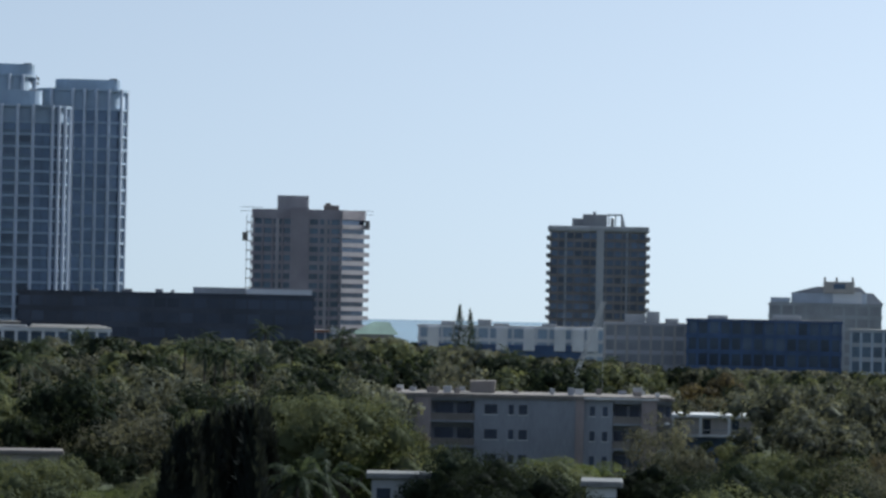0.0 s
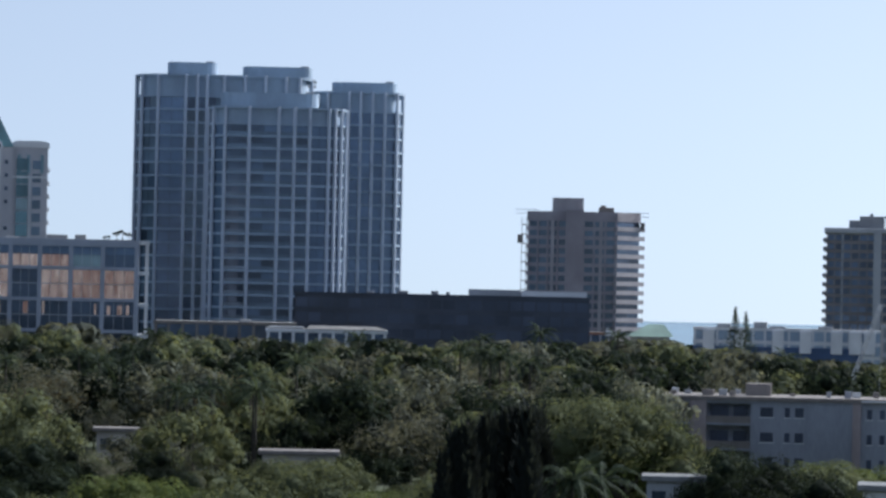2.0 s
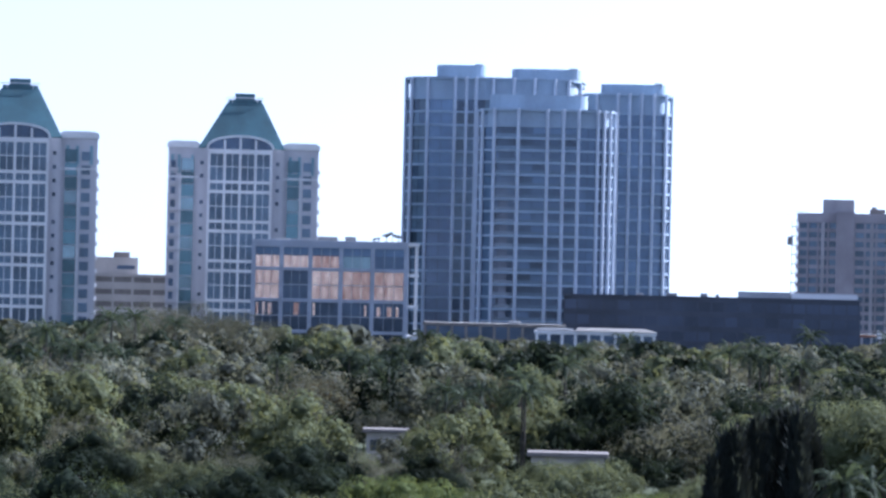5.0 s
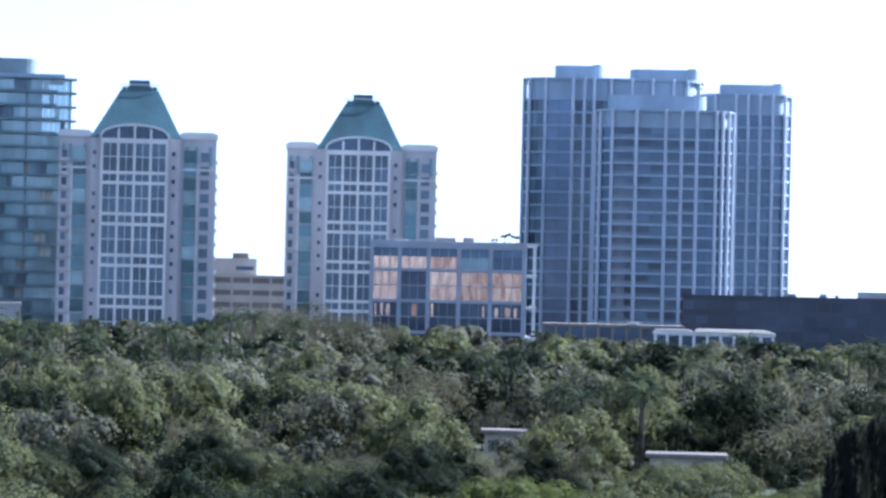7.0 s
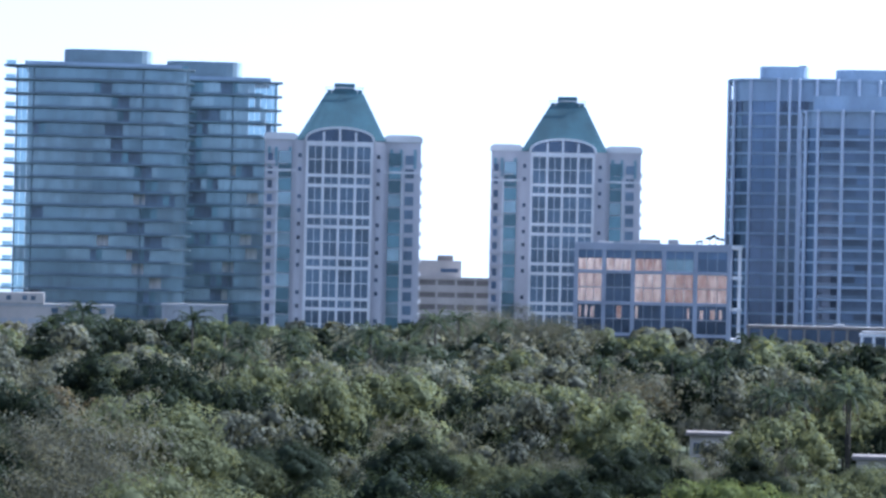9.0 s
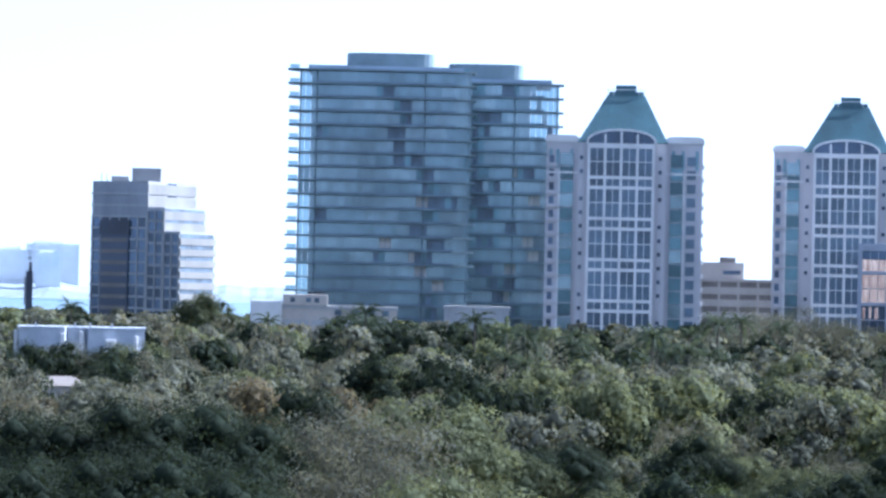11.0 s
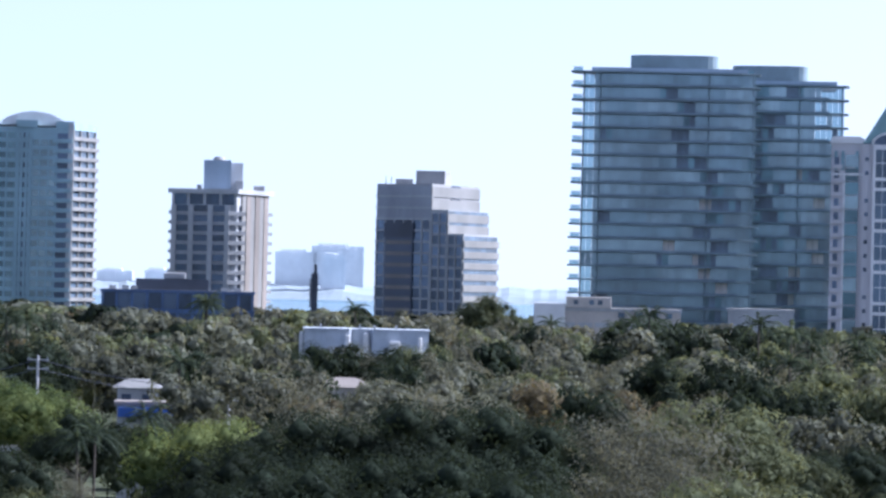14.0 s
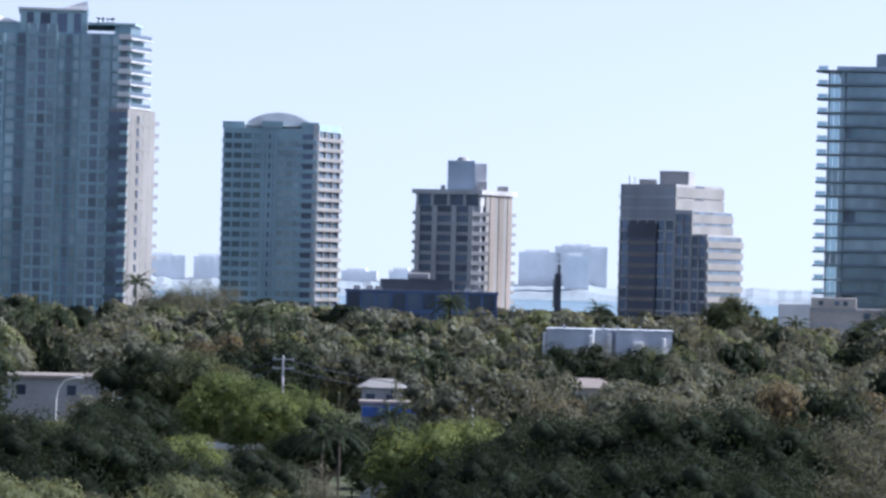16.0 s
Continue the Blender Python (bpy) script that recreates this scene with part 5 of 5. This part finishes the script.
def palm_kind(seed, h, n=22, length=2.6):
    rng = np.random.default_rng(seed)
    e = new("palm")
    tagged(e, "palm tree with arching green fronds and a slim trunk", "palm", "palms")
    bm = bmesh.new()
    bmesh.ops.create_cone(bm, cap_ends=True, segments=8, radius1=0.15, radius2=0.09, depth=h, matrix=Matrix.Translation((0, 0, h / 2)))
    part("trunk", bm, M_BARK, e)
    mesh_child("fronds", tri_mesh("fronds", *frond_fan(rng, n, length, h, 0.6), M_PALM), e)
    return e


def needle_kind(seed, h, r, tiers=0):
    """A dark columnar tree of upswept needle sprays, or with tiers a tiered pine."""
    rng = np.random.default_rng(seed)
    e = new("conifer")
    tagged(e, "tiered dark pine standing above the roofs" if tiers else "dark columnar needle tree with feathery tips", "tree", "conifers")
    bm = bmesh.new()
    bmesh.ops.create_cone(bm, cap_ends=True, segments=7, radius1=0.3, radius2=0.05, depth=h, matrix=Matrix.Translation((0, 0, h / 2)))
    part("trunk", bm, M_BARK, e)
    n = 5200 if not tiers else 1700
    z = rng.uniform(0.06, 1, n) ** (0.8 if not tiers else 1.0)
    if tiers:
        z = (np.floor(z * tiers) + rng.uniform(0, 0.75, n)) / tiers
    rr = r * np.clip(1 - z, 0.02, 1) ** (0.7 if not tiers else 1.2)
    a = rng.uniform(0, 2 * np.pi, n)
    q = np.sqrt(rng.uniform(0.05, 1, n))
    wob = 1 + 0.25 * np.sin(a * 3 + z * 20)
    p = np.stack([rr * q * wob * np.cos(a), rr * q * wob * np.sin(a), z * h * (1 - 0.08 * q)], 1)
    up = np.stack([np.cos(a) * 0.5, np.sin(a) * 0.5, np.full(n, 1.1 if not tiers else 0.3)], 1) + rng.normal(size=(n, 3)) * 0.2
    side = np.stack([-np.sin(a), np.cos(a), np.zeros(n)], 1)
    s = rng.uniform(0.3, 0.6, n)[:, None] * (2.0 if tiers else 1.0)
    v = np.stack([p + side * 0.24 * s, p - side * 0.24 * s, p + up * s], 1).reshape(-1, 3)
    mesh_child("crown", tri_mesh("crown", v, np.arange(3 * n).reshape(-1, 3), M_PALM if tiers else M_CASU), e)
    return e


BROAD = "broad leafy green tree in the dense canopy"
KINDS = []  # thing, its radius, its height
for i, (leaf, label, wgt) in enumerate(((M_LEAF, BROAD, 3), (M_LEAF, BROAD, 3), (M_LEAF, BROAD, 3), (M_LEAFD, "dense dark green tree in the canopy", 3.6), (M_LEAFD, "dense dark green tree in the canopy", 3),
                                        (M_DRY, "half bare greyish tree with dry twigs", 2), (M_DRY, "half bare greyish tree with dry twigs", 2), (M_LEAFY, "bright yellow-green leafy tree", 0.6), (M_RUST, "rusty brown leafy tree", 0.4))):
    r, h = (4.8, 5.4, 4.4, 5.2, 4.6, 5.0, 4.4, 4.2, 4.0)[i], (12, 13, 11, 13, 12, 12.5, 11, 10.5, 10)[i]
    dry = leaf is M_DRY
    made = tree_kind(20 + i, 14000 if not dry else 9500, r, h, h * 0.2, 0.075 if not dry else 0.065, 46, leaf, label, core=not dry)
    KINDS.append((made, r, h * 0.85, wgt))
PALMS = [palm_kind(40 + i, 12.0) for i in range(3)]
PALM_TOP = 12.2
PARKED = [k[0] for k in KINDS] + PALMS
CASU = needle_kind(50, 12.0, 1.35)
PINE = needle_kind(51, 24.0, 11.0, 26)
PARKED += [CASU, PINE]

# the highest that trees may stand, by bearing, seen from the balcony (degrees above the level)
LINE = ((-45, -0.3), (-36.7, -0.32), (-34.3, -0.2), (-33, -0.35), (-31.8, -0.45), (-28, -0.4), (-24, -0.47), (-21.6, -0.52), (-19, -0.54), (-17, -0.5), (-15.5, -0.3),
        (-14.4, -0.2), (-13.6, -0.3), (-12.5, -0.42), (-9, -0.64), (-5, -0.64), (-2, -0.58), (-0.8, -0.55), (1.2, -0.82), (5, -0.98), (14, -0.98))
# views kept open towards low houses: bearings, up to which distance, how high
OPEN = [(0.2, 5.0, 300, -2.85), (0.2, 3.9, 385, -2.75), (-1.0, 0.2, 300, -2.75), (-1.2, 0.3, 385, -2.1), (4.0, 5.7, 460, -2.25), (-27.75, -25.2, 480, -1.05), (-28.7, -22.9, 172, -4.2), (-32.6, -31.9, 330, -1.95), (-37.3, -35.3, 360, -2.5), (-30.9, -29.8, 340, -2.42), (-33.9, -32.5, 280, -3.3),
        (-2.2, 0.5, 232, -3.4), (2.5, 3.3, 215, -3.85), (-27.6, -26.3, 400, -1.72), (-10.9, -10.1, 330, -2.36), (-7.8, -6.8, 290, -2.68), (-3.0, 0.0, 230, -3.2), (-5.1, -2.8, 168, -3.75)]
placed = []


def cap(az, dist):
    e = np.interp(az, [q[0] for q in LINE], [q[1] for q in LINE])
    top = EYE + dist * math.tan(radians(float(e)))
    for a0, a1, d1, el in OPEN:
        if a0 < az < a1 and dist < d1 + 4:
            top = min(top, EYE + dist * math.tan(radians(el)))
    return top


def free(x, y, r):
    return all((x - a) ** 2 + (y - b) ** 2 > (r + s) ** 2 for a, b, s in placed)


def in_house(az, dist):
    for x, y in SITES:
        d = math.hypot(x, y)
        if d < 3000 and -9 < dist - d < 32 and abs(math.radians(az) - math.atan2(x, y)) * d < (44 if 845 < d < 855 and x > -90 else 20 if d > 430 or 380 < d < 390 else 7):
            return True
    return False


def plant(kind, height, az, dist, top, spin):
    a = radians(az)
    s = top / height
    m = pose(dist * math.sin(a), dist * math.cos(a), 0, 0, 0, spin) @ Matrix.Diagonal((s, s, s, 1))
    return copy_thing(kind, m)


rng0 = random.Random(11)
# trees that stand out
NAMED = [(CASU, 12.0, -4.75, 173, 15.0), (CASU, 12.0, -4.55, 174, 16.2), (CASU, 12.0, -4.35, 174, 16.6), (CASU, 12.0, -4.15, 183, 16.0), (CASU, 12.0, -4.02, 177, 17.0), (CASU, 12.0, -3.85, 181, 16.8), (CASU, 12.0, -3.65, 180, 17.3), (CASU, 12.0, -3.45, 178, 17.4), (CASU, 12.0, -3.28, 173, 17.6), (CASU, 12.0, -3.10, 190, 17.0), (CASU, 12.0, -4.65, 177, 14.4), (CASU, 12.0, -3.75, 185, 16.2), (CASU, 12.0, -4.25, 184, 15.4), (CASU, 12.0, -3.00, 188, 15.8),
         (PINE, 24.0, 0.31, 850, 24.0), (PINE, 24.0, 0.5, 852, 22.8)]
for kind, h0, az, d, top in NAMED:
    plant(kind, h0, az, d, top, rng0.uniform(0, 360))
    placed.append((d * math.sin(radians(az)), d * math.cos(radians(az)), 1.5))
BIG = [(0, -2.5, 250, 15.6), (2, -1.6, 250, 15.8), (0, -2.05, 262, 15.6), (7, -1.75, 252, 14.4), (4, 0.25, 235, 12.4), (3, 1.15, 228, 12.2), (1, 2.0, 240, 12.0), (7, 2.3, 246, 11.8), (3, 4.05, 240, 11.6), (4, 4.5, 215, 11.4), (3, 5.4, 230, 12.2),
       (3, -28.1, 205, 13.6), (4, -27.3, 200, 14.4), (3, -26.4, 206, 15.0), (4, -25.5, 202, 15.2), (3, -24.6, 208, 15.2), (4, -23.8, 204, 14.6), (3, -27.7, 178, 12.6), (4, -26.0, 180, 13.0), (3, -24.6, 178, 13.2), (4, -29.0, 190, 12.8),
       (5, -22.2, 212, 14.4), (6, -21.3, 208, 15.4), (0, -20.4, 214, 15.2), (6, -21.7, 190, 13.2), (5, -20.6, 192, 13.0),
       (3, -36.3, 205, 13.8), (4, -37.2, 200, 13.4), (3, -35.4, 208, 13.2), (7, -34.1, 262, 10.2), (3, -33.1, 202, 12.0), (7, -29.4, 222, 13.7),
       (7, -32.9, 288, 14.4), (7, -32.2, 280, 13.4), (0, -33.8, 305, 15.4), (3, -34.5, 310, 15.6), (3, -35.0, 270, 12.6),
       (0, -24.35, 690, 20.9), (5, -33.7, 690, 22.2), (5, -34.3, 680, 20.6), (5, -14.5, 600, 21.0), (6, -14.0, 605, 20.4), (5, -15.2, 590, 19.0), (5, -13.4, 600, 19.4), (4, -7.0, 279, 9.0), (0, -7.7, 278, 9.2), (3, -27.55, 462, 14.0), (5, -27.0, 463, 14.5), (4, -26.3, 462, 12.9), (0, -25.6, 461, 14.3), (6, -26.75, 459, 13.4), (6, -13.0, 595, 18.6),
       (8, -11.2, 400, 12.9), (8, -11.8, 405, 12.4), (3, -28.3, 182, 12.4), (4, -27.0, 184, 12.6), (3, -25.2, 186, 13.0), (4, -23.6, 184, 12.6), (7, -10.2, 225, 10.8), (7, -9.5, 215, 10.4), (7, -8.8, 212, 10.0), (7, -8.0, 215, 10.2), (7, -7.2, 212, 10.0), (7, -6.6, 216, 10.4)]
for k, az, d, top in BIG:
    kind, r, h, _ = KINDS[k]
    plant(kind, h, az, d, top, rng0.uniform(0, 360))
    placed.append((d * math.sin(radians(az)), d * math.cos(radians(az)), r * top / h * 0.8))
PALM_AT = [(-21.55, 500, 19.5), (-19.63, 480, 18.7), (-19.06, 430, 17.9), (-18.76, 440, 17.3), (-16.49, 450, 17.6), (-15.36, 480, 19.1), (-17.87, 470, 16.9), (-29.33, 560, 19.5), (-3.10, 560, 18.2), (-1.74, 550, 18.0), (-8.07, 330, 13.9), (-8.18, 360, 14.6), (-7.17, 470, 16.1), (-6.30, 520, 17.0), (-9.46, 340, 13.5), (-9.16, 335, 13.1), (-1.99, 180, 13.5), (-2.48, 178, 13.6), (-29.35, 560, 19.0), (-34.86, 640, 21.4), (-36.62, 520, 17.3), (-36.23, 480, 16.5), (-36.91, 500, 16.1), (-31.23, 240, 11.7), (-31.53, 236, 11.5), (-30.35, 260, 12.2), (-26.72, 650, 18.2), (-14.95, 560, 18.9), (-16.53, 480, 16.7), (-16.42, 470, 15.8), (-8.12, 340, 13.8), (-8.86, 345, 13.6), (-7.09, 470, 15.8), (-14.25, 560, 17.8), (-17.90, 450, 15.8), (-18.69, 440, 15.5), (-12.45, 430, 14.4)]
for i, (az, d, top) in enumerate(PALM_AT):
    plant(PALMS[i % 3], PALM_TOP, az, d, top, rng0.uniform(0, 360))
    placed.append((d * math.sin(radians(az)), d * math.cos(radians(az)), 2.2))
    OPEN.append((az - 170.0 / d * 0.9, az + 170.0 / d * 0.9, d, math.degrees(math.atan((top - EYE) / d)) - 170.0 / d * 0.36))

for i in range(22):
    az, d = rng0.uniform(-38, 8), rng0.uniform(310, 640)
    top = min(cap(az, d) - 0.1, 13.6 + d / 140 + rng0.uniform(-1.5, 0.8))
    if top > 8 and not in_house(az, d):
        for k in range(rng0.choice((1, 1, 2, 3))):
            a2, d2 = az + k * 0.35, d + rng0.uniform(-5, 5)
            plant(PALMS[(i + k) % 3], PALM_TOP, a2, d2, top - k * 0.5, rng0.uniform(0, 360))
            placed.append((d2 * math.sin(radians(a2)), d2 * math.cos(radians(a2)), 2.2))

# near trees, one by one
weights = [k[3] for k in KINDS]
count = 0
for ring in range(60):
    d = 156 + ring * 7.2
    if d > 292:
        break
    az = -39.5 + rng0.uniform(0, 2)
    while az < 10.5:
        kind, r, h, _ = rng0.choices(KINDS, weights)[0]
        dd = d + rng0.uniform(-3, 3)
        x, y = dd * math.sin(radians(az)), dd * math.cos(radians(az))
        top = min(h * rng0.choice((0.6, 0.75, 0.9, 1.0, 1.15, 1.3)), cap(az, dd) - rng0.uniform(0, 0.8))
        if top > 3.0 and free(x, y, r * top / h * 0.75) and not in_house(az, dd):
            plant(kind, h, az, dd, top, rng0.uniform(0, 360))
            placed.append((x, y, r * top / h * 0.75))
            count += 1
        az += math.degrees(rng0.uniform(4.5, 9.0) / d)
for ob in PARKED:
    for o in (*ob.children_recursive, ob):
        bpy.data.objects.remove(o)

# the woods behind them
BANK = {}
for lod, (n, lumps, size) in enumerate(((2300, 20, 0.17), (780, 14, 0.32), (170, 9, 0.75))):
    BANK[lod] = []
    for i in range(12):
        g = np.random.default_rng(100 * lod + i)
        v, f = crown(g, n, 4.9, 12.0, 1.4, size * (0.7 if i > 8 else 1), lumps, core=i <= 8)
        tv = np.array([(0.16, 0, 0), (-0.08, 0.14, 0), (-0.08, -0.14, 0), (0, 0, 8.0)])
        tf = np.array([(0, 1, 3), (1, 2, 3), (2, 0, 3)]) + len(v)
        v *= (1, 1, 12.0 / v[:, 2].max())
        BANK[lod].append((np.vstack([v, tv]), np.vstack([f, tf])))
WOODS = {m.name: ([], [], [0]) for m in (M_WOODS, M_LEAFD, M_DRY, M_LEAF, M_RUST)}
rngw = random.Random(23)
d = 292.0
while d < 1120:
    lod = 0 if d < 400 else 1 if d < 640 else 2
    step = (8.2, 9.6, 12.5)[lod]
    az = -40 + rngw.uniform(0, 1)
    while az < 11:
        dd = d + rngw.uniform(-0.45, 0.45) * step
        x, y = dd * math.sin(radians(az)), dd * math.cos(radians(az))
        top = min(rngw.choice((7, 8.5, 10, 11.5, 13, 14.5, 16)) + (1.5 if dd > 450 else 0), cap(az, dd) - rngw.choice((0, 0.2, 0.6, 1.4, 2.6)))
        if top > 3.5 and free(x, y, 1.5) and not in_house(az, dd):
            s = top / 12.0
            w = s * rngw.uniform(0.8, 1.35) * (1.15 if lod == 2 else 1.0)
            a = rngw.uniform(0, 6.283)
            rot = np.array(((math.cos(a), math.sin(a), 0), (-math.sin(a), math.cos(a), 0), (0, 0, 1)))
            patch = noise.noise(Vector((x * 0.02, y * 0.02, 5)))
            key = rngw.choices((M_WOODS, M_LEAFD, M_DRY, M_LEAF, M_RUST), (4, 3.4 - 3 * patch, 1.8 + 6 * max(0, patch), 2.2, 0.25))[0].name
            v, f = rngw.choice(BANK[lod][9:] if key == "dry_grey_twigs" else BANK[lod][:9])
            vs, fs, off = WOODS[key]
            vs.append(v @ rot * (w, w, s) + (x, y, 0))
            fs.append(f + off[0])
            off[0] += len(v)
        az += math.degrees(step * rngw.uniform(0.8, 1.2) / d)
    d += step
for key, (vs, fs, off) in WOODS.items():
    ob = new("woods", tri_mesh("woods", np.vstack(vs), np.vstack(fs), bpy.data.materials[key]))
    tagged(ob, {"mixed_leaves": "dense mixed green canopy of trees", "dark_leaves": "dark green trees in the canopy", "dry_grey_twigs": "greyish half bare trees in the canopy", "green_leaves": "fresh green trees in the canopy", "rusty_leaves": "rusty brown trees in the canopy"}[key], "woods", kind="stuff")

# shrubs on the roof terraces
for az, dist, x, y, z, r, seed in ROOF_GREEN:
    g = np.random.default_rng(seed + 900)
    e = new("roof_shrub")
    tagged(e, "small potted shrub on a roof terrace", "shrub", "roof shrubs")
    a = radians(az)
    e.matrix_basis = pose(dist * math.sin(a), dist * math.cos(a), 0, 0, 0, -az) @ Matrix.Translation((x, y, z))
    box(e, "planter", M_GREY, -0.4, 0.4, -0.4, 0.4, 0, 0.6, bevel=0.04)
    box(e, "stem", M_BARK, -0.06, 0.06, -0.06, 0.06, 0.6, 0.6 + r)
    mesh_child("crown", tri_mesh("crown", *crown(g, 260, r, r * 2.6, 0.7, 0.16, 6), M_LEAFD), e)
